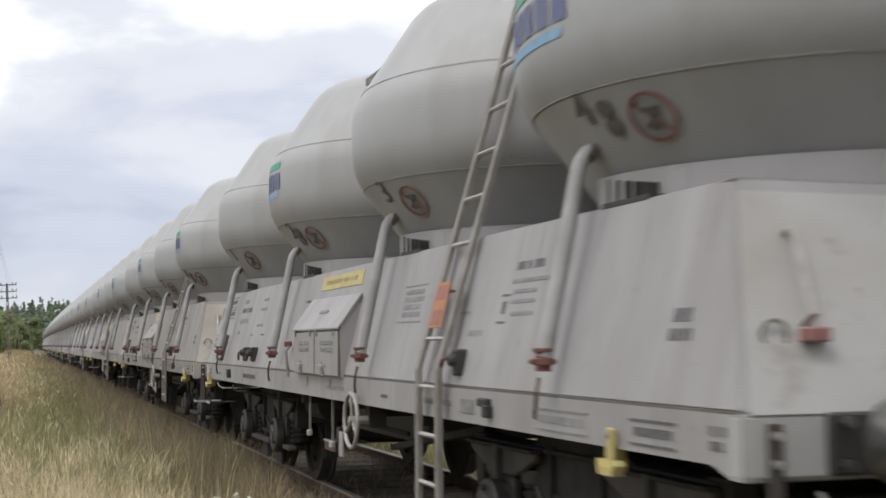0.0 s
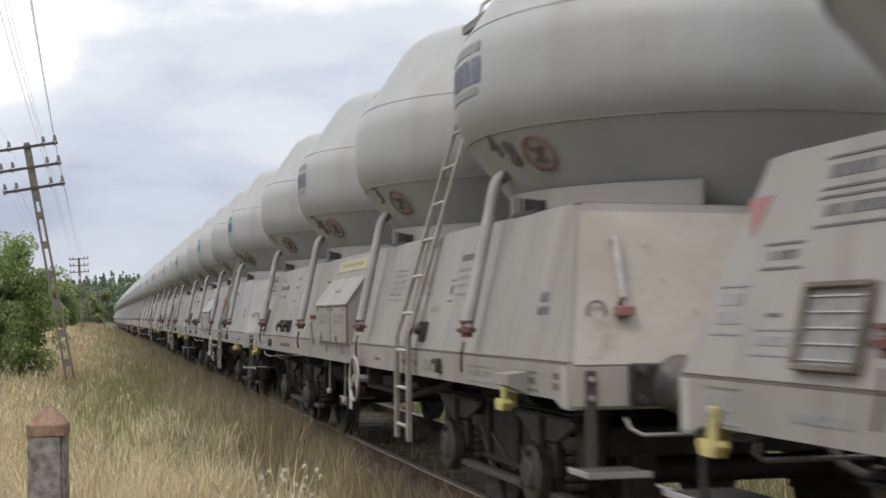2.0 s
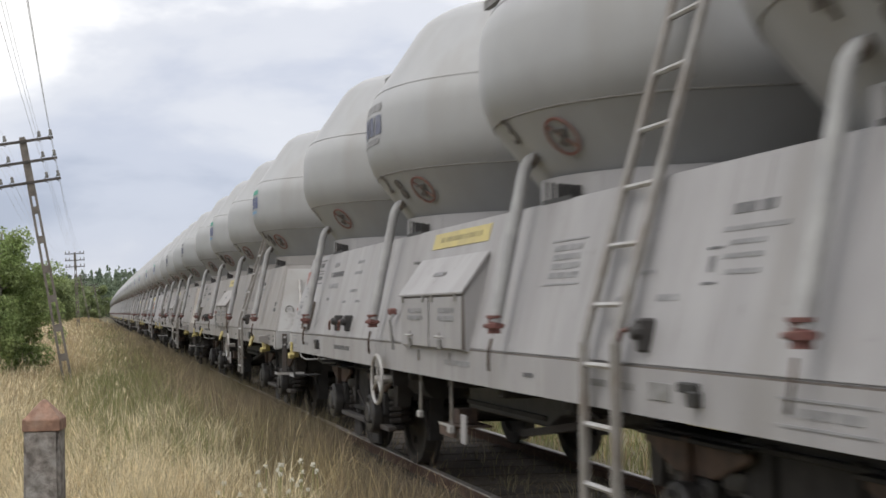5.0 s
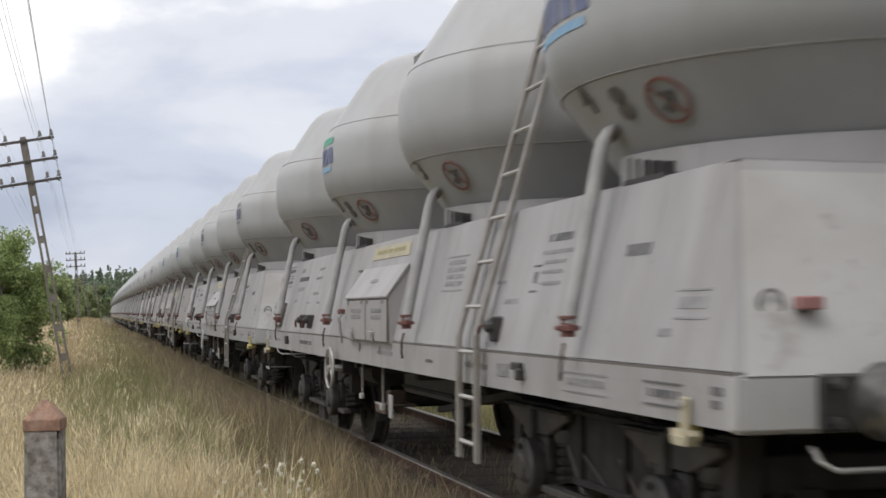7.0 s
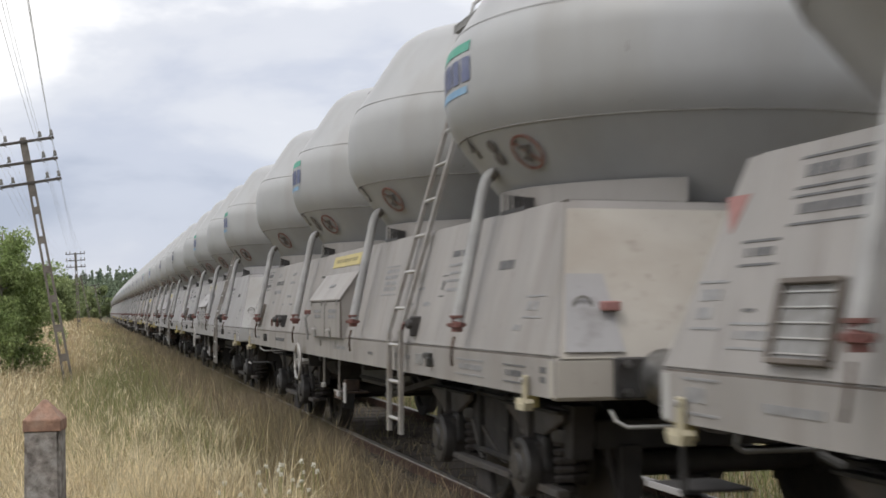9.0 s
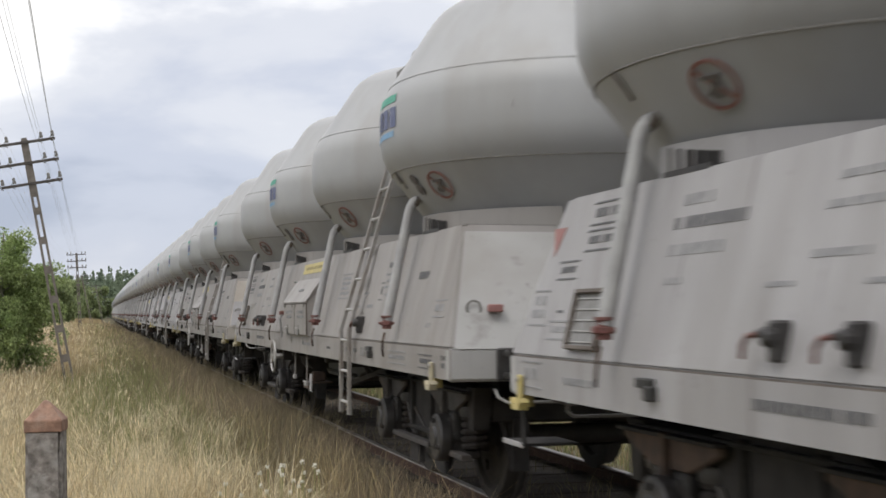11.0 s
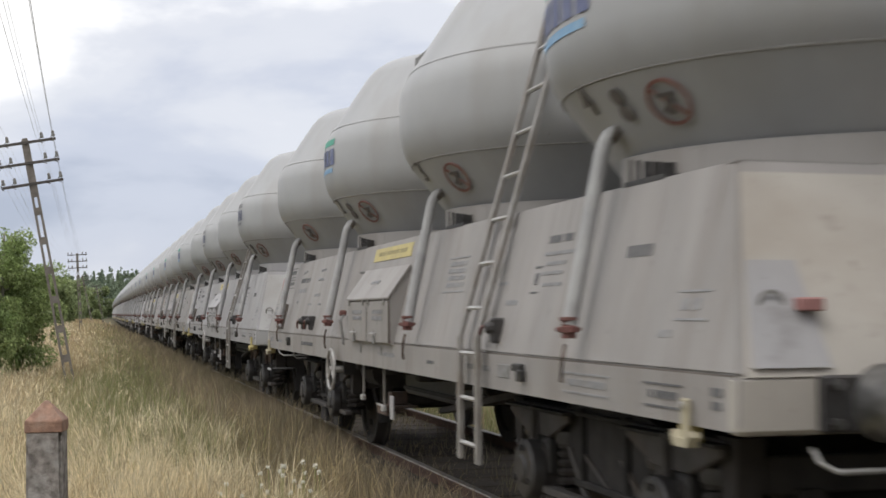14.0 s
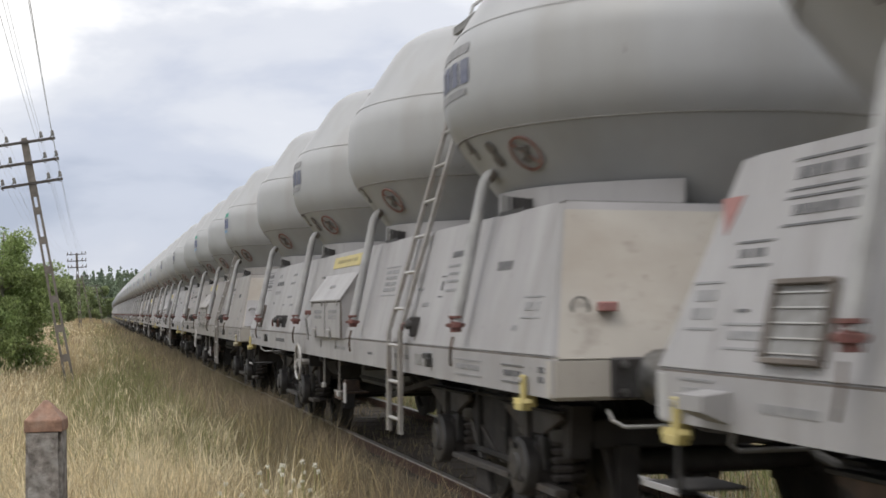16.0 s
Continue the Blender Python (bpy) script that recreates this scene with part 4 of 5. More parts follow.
    # side valves
    for u in (2.82, 3.28, 9.55):
        y = HALF - u
        bv = boxm(-1.50, -1.42, y - 0.022, y + 0.022, 1.19, 1.33, 0.010)
        add_lathe(bv, [(0, 0), (0.034, 0), (0.034, 0.03), (0.02, 0.04), (0, 0.04)], 10, pose(-1.49, y, 1.275, 0, -90, 0))
        add_tube(bv, [(-1.47, y, 1.285), (-1.515, y + 0.06, 1.285)], 0.014, 7)
        vb = part("side_valve", bv, CASTING, wagon, "grimy grey side valve with a red lever")
        part("lever", tube([(-1.515, y + 0.05, 1.285), (-1.52, y + 0.11, 1.275), (-1.52, y + 0.145, 1.245), (-1.515, y + 0.16, 1.20)], 0.011, 6), RED, vb, "worn red lever")
    pl = part("data_plate", boxm(-0.10, 0.10, -0.036, 0.036, 0.0, 0.006, 0.002), MESHGREY, wagon, "grimy grey data plate on the sole bar")
    pl.matrix_basis = on_sill(9.70, 1.04)
    for u in (1.78, 9.98):
        y = HALF - u
        sv = boxm(-1.50, -1.45, y - 0.07, y + 0.07, 1.05, 1.09, 0.006)
        add_box(sv, -1.51, -1.45, y - 0.09, y - 0.03, 1.0, 1.06, 0.006)
        part("drain_valve", sv, BLACK, wagon, "small black drain valve")
    # end fittings towards the rear
    zb = 1.385
    yb2 = -(HALF - 0.37 * (zb - Z0) / (Z1 - Z0)) - 0.01
    lamp = boxm(-1.19, -1.10, yb2 - 0.07, yb2 - 0.004, zb - 0.025, zb + 0.025, 0.006)
    lb = part("lamp_bracket", lamp, FADED_RED, wagon, "faded red lamp bracket on the end sheet")
    part("lamp_socket", lathe([(0.042, 0), (0.055, 0), (0.055, 0.008), (0.042, 0.008)], 14, pose(-1.28, yb2 - 0.002, zb, 90, 0, 0)), SEAM, lb)
    if wheel_u > 6:
        part("end_handle", tube([(-1.12, -HALF + 0.27, 1.74), (-1.14, -HALF + 0.20, 1.75), (-1.15, -HALF + 0.07, 1.45), (-1.15, -HALF + 0.13, 1.42)], 0.016, 7), STEEL, wagon, "white bent grab handle on the end")
    return wagon, sets


def bmesh_ladder_rail(y):
    bm = bmesh.new()
    for (xa, za), (xb, zb) in zip([(-1.525, 0.50), (-1.525, 1.22), (-1.09, 2.70)], [(-1.525, 1.22), (-1.09, 2.70), (-0.85, 3.55)]):
        add_hull(bm, [(x + dx, y + dy, z) for x, z in ((xa, za), (xb, zb)) for dx in (-0.014, 0.014) for dy in (-0.03, 0.03)])
    return bm


SPEED, REACH = 7.80, 4.87 - HALF          # metres a second; wagon 0's middle along the line at the end of the clip
WAGONS = []                               # (number, wagon, wheelsets)
# side paint, end paint, place of the handbrake wheel, extra fitting
STYLE = {0: ("white", "white", 4.70, "front_box"), 1: ("white", "beige", 4.70, ""), 2: ("beige", "beige", 4.70, "patch"), 4: ("beige", "white", 4.70, ""), 5: ("beige", "beige", 4.70, "patch"),
         8: ("beige", "white", 7.42, "loops"), 3: ("white", "white", 4.70, ""), 6: ("white", "white", 4.70, "faded"), 7: ("white", "white", 4.70, ""), 9: ("beige", "beige", 7.42, "rear_box"), 10: ("white", "white", 7.42, "plate"), 11: ("beige", "beige", 7.42, "")}
TEMPLATES = {}
for number in range(-2, 29):
    full = 0 <= number <= 11
    key = (*STYLE.get(number, ("white" if number % 4 else "beige", "white" if number % 3 else "beige", 4.70 if number <= 7 else 7.42, "")), full)
    if key not in TEMPLATES:
        TEMPLATES[key] = build_wagon(*key, 11 + len(TEMPLATES))
        WAGONS.append((number, *TEMPLATES[key], full))
    else:
        w = copy_thing(TEMPLATES[key][0], Matrix.Identity(4))
        sets = [o for b in w.children if b.name.startswith("bogie") for o in b.children if o.name.startswith("wheelset")]
        WAGONS.append((number, w, sets, full))

# ---- ground and line ----
GROUND = material("meadow_soil", (0.13, 0.11, 0.06), (0.075, 0.072, 0.035), rough=0.95, scale=0.9, stain=(0.19, 0.155, 0.085), stain_amount=0.8, stain_scale=0.25, bump=0.6, bump_scale=18)
GZ = -0.42


def ground_z(x, y):
    """Height of the land: a little bank by the line, a slow rise ahead."""
    d = x - (LINE_X + BEND * y * y / 2 if abs(y) < 900 else LINE_X)
    rise = 0.45 * min(max((y - 25) / 75, 0), 1)
    bank = 0.26 * math.exp(-(d / 2.1) ** 4)
    return GZ + rise * (1 - math.exp(-(d / 3.0) ** 2) * 0.85) + bank + 0.05 * noise.noise(Vector((x * 0.35, y * 0.35, 0))) * (1 - math.exp(-(d / 1.9) ** 4))


def build_ground():
    xs = [-2500, -900, -400, -200, -120, -80, -50, -35, -25, -18, -13, -10] + [-8 + 0.5 * k for k in range(40)] + [14, 18, 25, 40, 70, 130, 250, 600, 2500]
    ys = [-1500, -500, -200, -100, -50, -25, -10] + [-5 + 1.0 * k for k in range(80)] + [80, 90, 100, 120, 140, 170, 200, 240, 300, 380, 500, 800, 1500, 4000]
    bm = bmesh.new()
    grid = [[bm.verts.new((x, y, ground_z(x, y))) for x in xs] for y in ys]
    for r0, r1 in zip(grid, grid[1:]):
        for k in range(len(xs) - 1):
            bm.faces.new((r0[k], r0[k + 1], r1[k + 1], r1[k]))
    g = part("ground", bm, GROUND, smooth=True)
    tagged(g, "dry summer meadow ground beside a railway line", "ground", kind="structure")


build_ground()


def sweep(prof, s0, s1, step, mat, name):
    bm = bmesh.new()
    n = max(2, int((s1 - s0) / step) + 1)
    rings = []
    for s in np.linspace(s0, s1, n):
        m = line_pose(float(s))
        rings.append([bm.verts.new(m @ Vector((x, 0, z))) for x, z in prof])
    for r0, r1 in zip(rings, rings[1:]):
        for k in range(len(prof)):
            j = (k + 1) % len(prof)
            bm.faces.new((r0[k], r0[j], r1[j], r1[k]))
    bmesh.ops.recalc_face_normals(bm, faces=bm.faces)
    return part(name, bm, mat)


for sx in (-1, 1):
    x = sx * (GAUGE / 2 + 0.036)
    foot = [(x - 0.07, -0.172), (x + 0.07, -0.172), (x + 0.07, -0.155), (x + 0.012, -0.14), (x + 0.012, -0.05), (x + 0.036, -0.035), (x + 0.036, -0.012), (x - 0.036, -0.012), (x - 0.036, -0.035), (x - 0.012, -0.05), (x - 0.012, -0.14), (x - 0.07, -0.155)]
    rail = sweep(foot, -60, 420, 12, RAILRUST, "rail")
    tagged(rail, "rusty steel rail with a polished running surface", "rail", "rails of the line", "structure")
    head = sweep([(x - 0.034, -0.013), (x + 0.034, -0.013), (x + 0.030, -0.002), (x - 0.030, -0.002)], -60, 420, 12, RAILTOP, "rail_head")
    head.parent = rail
bed = sweep([(-1.50, -0.32), (-1.12, -0.115), (1.12, -0.115), (1.50, -0.32)], -60, 420, 6, BALLAST, "track_bed")
tagged(bed, "dark dirty ballast bed", "ballast", kind="structure")
sl = boxm(-1.14, 1.14, -0.12, 0.12, -0.29, -0.107, 0.012)
first = part("sleeper", sl, SLEEPER, bed)
first.matrix_basis = line_pose(-9.6)
for k in range(1, 120):
    again(first, "sleeper", line_pose(-9.6 + 0.6 * k), bed)

# ---- meadow ----
def meadow_material(name, dry, green, mix_at, seed_shift):
    m = bpy.data.materials.new(name)
    m.use_nodes = True
    n, l = m.node_tree.nodes, m.node_tree.links
    b = n["Principled BSDF"]
    co = n.new("ShaderNodeTexCoord")
    mp = n.new("ShaderNodeMapping")
    mp.inputs["Location"].default_value = (seed_shift, 0, 0)
    mp.inputs["Scale"].default_value = (0.9, 0.28, 0.0)
    l.new(co.outputs["Object"], mp.inputs[0])
    nz = n.new("ShaderNodeTexNoise")
    nz.inputs["Scale"].default_value, nz.inputs["Detail"].default_value = 1.0, 3
    l.new(mp.outputs[0], nz.inputs["Vector"])
    gi = n.new("ShaderNodeNewGeometry")
    ad = n.new("ShaderNodeMath")
    ad.operation = "MULTIPLY_ADD"
    ad.inputs[1].default_value = 0.30
    l.new(gi.outputs["Random Per Island"], ad.inputs[0])
    l.new(nz.outputs["Fac"], ad.inputs[2])
    mr = n.new("ShaderNodeMapRange")
    mr.inputs["From Min"].default_value, mr.inputs["From Max"].default_value = mix_at - 0.08, mix_at + 0.08
    l.new(ad.outputs[0], mr.inputs["Value"])
    mix = n.new("ShaderNodeMix")
    mix.data_type = "RGBA"
    mix.inputs["A"].default_value, mix.inputs["B"].default_value = (*dry, 1), (*green, 1)
    l.new(mr.outputs[0], mix.inputs["Factor"])
    hs = n.new("ShaderNodeHueSaturation")
    mv = n.new("ShaderNodeMapRange")
    mv.inputs["To Min"].default_value, mv.inputs["To Max"].default_value = 0.45, 1.5
    l.new(gi.outputs["Random Per Island"], mv.inputs["Value"])
    l.new(mv.outputs[0], hs.inputs["Value"])
    l.new(mix.outputs["Result"], hs.inputs["Color"])
    l.new(hs.outputs[0], b.inputs["Base Color"])
    b.inputs["Roughness"].default_value = 0.7
    b.inputs["Specular IOR Level"].default_value = 0.2
    return m


DRY = meadow_material("dry_grass", (0.525, 0.405, 0.258), (0.37, 0.30, 0.165), 0.66, 0.0)
STALK = meadow_material("straw_stalks", (0.78, 0.69, 0.48), (0.66, 0.57, 0.38), 0.65, 4.0)
LUSH = meadow_material("green_grass", (0.300, 0.288, 0.145), (0.212, 0.228, 0.098), 0.62, 9.0)
TAN = meadow_material("trackside_grass", (0.285, 0.232, 0.165), (0.21, 0.18, 0.112), 0.66, 14.0)
for blade in (DRY, STALK, LUSH, TAN):
    leafy(blade, 0.35)


def fast_mesh(name, verts, faces3, faces4, mats):
    """A mesh from arrays of points, triangles and quads."""
    me = bpy.data.meshes.new(name)
    me.vertices.add(len(verts))
    me.vertices.foreach_set("co", verts.astype(np.float32).ravel())
    n3, n4 = len(faces3), len(faces4)
    loops = np.concatenate([faces3.ravel(), faces4.ravel()]).astype(np.int32)
    me.loops.add(len(loops))
    me.loops.foreach_set("vertex_index", loops)
    me.polygons.add(n3 + n4)
    starts = np.concatenate([np.arange(n3) * 3, n3 * 3 + np.arange(n4) * 4]).astype(np.int32)
    me.polygons.foreach_set("loop_start", starts)
    me.update(calc_edges=True)
    for m in mats:
        me.materials.append(m)
    return me


def land(xs, ys):
    """ground_z for arrays, without the small unevenness."""
    d = xs - (LINE_X + BEND * ys * ys / 2)
    rise = 0.45 * np.clip((ys - 25) / 75, 0, 1)
    return GZ + rise * (1 - np.exp(-(d / 3.0) ** 2) * 0.85) + 0.26 * np.exp(-(d / 2.1) ** 4)


def blades(rng, xs, ys, heights, widths, bend, az=None):
    """Bent tapering blades: one quad and a tip each."""
    n = len(xs)
    if az is None:
        az = rng.uniform(0, math.tau, n)
    spin = rng.uniform(0, math.tau, n)
    lean = bend * rng.uniform(0.1, 1.0, n) * heights
    dx, dy = np.cos(az) * lean, np.sin(az) * lean
    wx, wy = np.cos(spin) * widths / 2, np.sin(spin) * widths / 2
    z = land(xs, ys) - 0.05
    v = np.zeros((n, 5, 3))
    v[:, 0] = np.stack([xs - wx, ys - wy, z], 1)
    v[:, 1] = np.stack([xs + wx, ys + wy, z], 1)
    v[:, 2] = np.stack([xs + wx * 0.8 + dx * 0.35, ys + wy * 0.8 + dy * 0.35, z + heights * 0.62], 1)
    v[:, 3] = np.stack([xs - wx * 0.8 + dx * 0.35, ys - wy * 0.8 + dy * 0.35, z + heights * 0.62], 1)
    v[:, 4] = np.stack([xs + dx, ys + dy, z + heights * (1 - 0.35 * (lean / heights) ** 2)], 1)
    k = np.arange(n)[:, None] * 5
    return v.reshape(-1, 3), k + np.array([3, 2, 4]), k + np.array([0, 1, 2, 3])


def patchy(rng, n, x0, x1, y0, y1, left_of=None, clump=0.25):
    """Random spots in a stretch, drawn together into tufts."""
    m = max(1, n // 9)
    cx, cy = rng.uniform(0, 1, m), rng.uniform(0, 1, m)
    i = rng.integers(0, m, n)
    y = y0 + cy[i] * (y1 - y0) + rng.normal(0, clump, n)
    lo = np.where(x0 < 0, x0 * np.maximum(y, 5) / y1, x0)
    x = lo + cx[i] * (x1 - lo) + rng.normal(0, clump * 0.6, n)
    turn, tall = rng.uniform(0, math.tau, m), rng.uniform(0.5, 1.38, m)
    return x, y, turn[i] + rng.normal(0, 0.7, n), tall[i]


class Sward:
    """Gathers blades of one kind into one mesh."""

    def __init__(self):
        self.v, self.t, self.q, self.n = [], [], [], 0

    def add(self, v, t, q):
        self.v.append(v), self.t.append(t + self.n), self.q.append(q + self.n)
        self.n += len(v)

    def grow(self, name, mat, label):
        ob = new(name, fast_mesh(name, np.concatenate(self.v), np.concatenate(self.t), np.concatenate(self.q), [mat]))
        tagged(ob, label, "grass", kind="stuff")


def build_meadow():
    rng = np.random.default_rng(5)
    dry, straw, lush, tan = Sward(), Sward(), Sward(), Sward()
    # sward, count, x from (widening with y), x to, y from, y to, height, spread, width, tuft
    for kind, n, x0, x1, y0, y1, h, dh, w, cl in (
            (dry, 15000, -7.0, 2.3, -14, 6.5, 0.34, 0.12, 0.007, 0.12), (dry, 16000, -2.0, 2.2, 6.5, 14, 0.40, 0.15, 0.0045, 0.10), (dry, 60000, -3.6, 2.2, 14, 30, 0.38, 0.14, 0.006, 0.12), (dry, 66000, -6.5, 2.2, 30, 60, 0.40, 0.13, 0.012, 0.2),
            (dry, 54000, -11, 2.4, 60, 120, 0.42, 0.14, 0.028, 0.3), (dry, 30000, -24, 2.6, 120, 260, 0.42, 0.14, 0.08, 0.6),
            (lush, 38000, -0.55, 1.4, 13.0, 31, 0.37, 0.12, 0.007, 0.4), (lush, 15000, 0.3, 1.7, 29, 72, 0.38, 0.12, 0.012, 0.5), (lush, 7000, -0.4, 1.8, 75, 140, 0.38, 0.1, 0.03, 0.4), (lush, 34000, 5.0, 11, 4, 45, 0.24, 0.09, 0.010, 0.3), (dry, 22000, 5.0, 13, 4, 60, 0.28, 0.10, 0.011, 0.3),
            (tan, 15000, 1.2, 2.52, 8, 15, 0.26, 0.08, 0.006, 0.12), (tan, 46000, 0.7, 2.62, 15, 32, 0.33, 0.09, 0.006, 0.15), (tan, 34000, 0.95, 2.76, 32, 70, 0.36, 0.08, 0.012, 0.2), (tan, 12000, 1.2, 2.72, 70, 140, 0.36, 0.08, 0.03, 0.2), (tan, 2500, 2.40, 2.76, 9, 14, 0.18, 0.06, 0.006, 0.05), (tan, 9000, 2.40, 2.80, 13.5, 32, 0.31, 0.08, 0.006, 0.06), (tan, 7000, 2.45, 2.82, 32, 75, 0.32, 0.08, 0.013, 0.06), (tan, 9000, 3.0, 4.3, 6, 45, 0.17, 0.05, 0.008, 0.1)):
        x, y, az, tall = patchy(rng, n, x0, x1, y0, y1, clump=cl)
        off = np.abs(x - LINE_X - BEND * y * y / 2)
        keep = ((off > 0.865) | (off < 0.6)) & ~((np.abs(x + 0.17) < 0.16) & (np.abs(y - 5.97) < 0.16))
        if kind is dry and x0 < 0:
            # thinner where the greener and the trackside grass grow
            edge = x + rng.normal(0, 0.45, len(x)) + 0.35 * np.sin(y * 0.7 + x * 1.3)
            mid = (edge > -0.25 + 0.035 * np.clip(y - 22, 0, 30)) & (edge < 1.1) & (y > 14.0) & (y < 48 + 12 * np.sin(x * 3.0))
            side = (edge > 1.1) & (y > 12.0)
            keep &= ~((mid & (rng.random(len(x)) < 0.76)) | (side & (rng.random(len(x)) < 0.8)))
        x, y, az, tall = x[keep], y[keep], az[keep], tall[keep]
        hh = np.clip(rng.normal(h, dh, len(x)) * tall, 0.08, 0.8)
        kind.add(*blades(rng, x, y, hh, np.full(len(x), w) * rng.uniform(0.6, 1.4, len(x)), 0.85, az))
        if kind is dry and 0 < y0 < 61 and x0 < 0:
            x, y, az, tall = patchy(rng, n // 12, x0, x1 - 1.3, max(y0, 7.5), y1, clump=cl * 2.5)
            keep = ((np.abs(x + 0.17) > 0.2) | (y > 6.4)) & ((y < 15) | (x < -0.6 - 0.004 * y) | (rng.random(len(x)) < 0.3))
            x, y, az, tall = x[keep], y[keep], az[keep], tall[keep]
            v, t, q = blades(rng, x, y, np.clip(rng.normal(0.58, 0.10, len(x)) * tall, 0.25, 0.9), np.full(len(x), w * 0.75), 0.55, az)
            straw.add(v, t, q)
            # thin seed heads at the stalks' tips
            tips = v.reshape(-1, 5, 3)[:, 4]
            way = tips - v.reshape(-1, 5, 3)[:, 2]
            way /= np.linalg.norm(way, axis=1, keepdims=True)
            s = np.array([w * 0.75, 0, 0])
            hv = np.stack([tips - way * 0.07, tips + s - way * 0.02, tips + way * 0.05, tips - s - way * 0.02], 1).reshape(-1, 3)
            k = np.arange(len(tips))[:, None] * 4
            straw.add(hv, np.zeros((0, 3), int), k + np.array([0, 1, 2, 3]))
    # pale leaning tufts in the foreground
    for k in range(170):
        cx, cy = rng.uniform(-1.3, 1.5), (rng.uniform(8.0, 20.0) if k % 2 else rng.uniform(8.5, 14.5))
        m = int(rng.integers(40, 90))
        x, y = cx + rng.normal(0, 0.06, m), cy + rng.normal(0, 0.06, m)
        az = rng.uniform(0, math.tau) + rng.normal(0, 0.8, m)
        straw.add(*blades(rng, x, y, rng.uniform(0.35, 0.72, m), np.full(m, 0.005 + 0.0002 * cy) * rng.uniform(0.6, 1.3, m), 1.0, az))
    n = 420
    x, y = rng.uniform(-1.2, 1.9, n), rng.uniform(8.6, 24.0, n)
    v, t, q = blades(rng, x, y, rng.uniform(0.55, 0.85, n), np.full(n, 0.0045), 0.45)
    straw.add(v, t, q)
    dry.grow("meadow_grass", DRY, "long dry yellow summer grass")
    straw.grow("straw_stalks", STALK, "pale straw grass stalks with seed heads")
    lush.grow("green_grass", LUSH, "greener patches of meadow grass")
    tan.grow("trackside_grass", TAN, "short brownish grass along the track")


build_meadow()

# ---- flowers near the camera ----
PETAL = material("white_flower_head", (0.72, 0.70, 0.62), (0.60, 0.58, 0.48), rough=0.8, scale=60)
STEM = material("flower_stem", (0.26, 0.27, 0.12), (0.36, 0.32, 0.16), rough=0.8, scale=20)


def flower(x, y, z, rng):
    base = float(land(np.array([x]), np.array([y]))[0]) - 0.03
    lean = (rng.uniform(-0.06, 0.06), rng.uniform(-0.05, 0.05))
    f = part("wild_flower", tube([(x - lean[0], y - lean[1], base), (x - lean[0] * 0.3, y, (base + z) / 2), (x, y, z)], 0.004, 5), STEM)
    tagged(f, "thin meadow flower with a round white head", "flower", "white flowers by the line")
    bm = bmesh.new()
    for q in range(14):
        a, r = rng.uniform(0, math.tau), 0.015 * math.sqrt(rng.random())
        c = Vector((x + r * math.cos(a), y + r * math.sin(a), z + rng.uniform(-0.012, 0.014)))
        add_hull(bm, [c + Vector(d) * 0.007 for d in ((1, 0, 0), (-1, 0, 0), (0, 1, 0), (0, -1, 0), (0, 0, 1), (0, 0, -1))])
    tagged(part("flower_head", bm, PETAL, f), "", kind="stuff")


frng = random.Random(3)
SPOTS = [(1.52, 9.5, 0.28), (1.61, 9.5, 0.25), (1.63, 9.45, 0.21), (1.37, 9.5, 0.26), (1.39, 9.55, 0.25), (1.35, 9.45, 0.23), (1.27, 9.5, 0.25), (1.21, 9.5, 0.21), (1.36, 9.4, 0.20), (1.44, 9.4, 0.16),
         (1.52, 9.5, 0.14), (1.55, 9.6, 0.19), (0.97, 9.5, 0.14), (1.07, 9.4, 0.07), (1.22, 9.5, 0.12), (1.26, 9.45, 0.08), (1.48, 9.4, 0.12), (1.57, 9.5, 0.07), (0.92, 9.4, 0.09), (1.40, 9.3, 0.09)]
for x, y, z in SPOTS:
    flower(x, y, z, frng)

# ---- marker post ----
CONC = material("weathered_concrete", (0.275, 0.25, 0.23), (0.12, 0.105, 0.095), rough=0.9, scale=28, stain=(0.40, 0.39, 0.37), stain_amount=0.6, stain_scale=16, bump=0.7, bump_scale=70)
CAPM = material("faded_red_cap_paint", (0.31, 0.185, 0.13), (0.20, 0.115, 0.082), rough=0.85, scale=30, stain=(0.32, 0.24, 0.19), stain_amount=0.6, stain_scale=20, bump=0.5, bump_scale=70)
post = part("marker_post", add_hull(bmesh.new(), [(sx * w, sy * w, z) for sx in (-1, 1) for sy in (-1, 1) for w, z in ((0.083, -0.55), (0.075, 0.865))]), CONC)
soft_bm = bmesh.new()
soft_bm.from_mesh(post.data)
soften(soft_bm, 0.012, 2)
soft_bm.to_mesh(post.data)
soft_bm.free()
post.matrix_basis = pose(-0.150, 5.97, 0, 0, -0.9, -9)
tagged(post, "weathered concrete marker post with a red-brown pyramid top", "post")
capb = add_hull(bmesh.new(), [(sx * 0.079, sy * 0.079, z) for sx in (-1, 1) for sy in (-1, 1) for z in (0.855, 0.905)] + [(sx * 0.008, sy * 0.008, 0.988) for sx in (-1, 1) for sy in (-1, 1)])
part("cap", soften(capb, 0.003, 1), CAPM, post, "faded red-brown pyramid cap")

# ---- telegraph poles ----
POLE = material("old_pole_concrete", (0.19, 0.17, 0.15), (0.13, 0.115, 0.10), rough=0.9, scale=9, bump=0.5, bump_scale=40)
IRON = material("pole_ironwork", (0.05, 0.046, 0.043), (0.08, 0.068, 0.06), rough=0.8, scale=20)
GLASS = material("insulator_glaze", (0.20, 0.195, 0.185), (0.12, 0.115, 0.11), rough=0.25, scale=20)
WIRE = material("bare_wire", (0.46, 0.46, 0.46), (0.38, 0.38, 0.38), rough=0.6, scale=5)


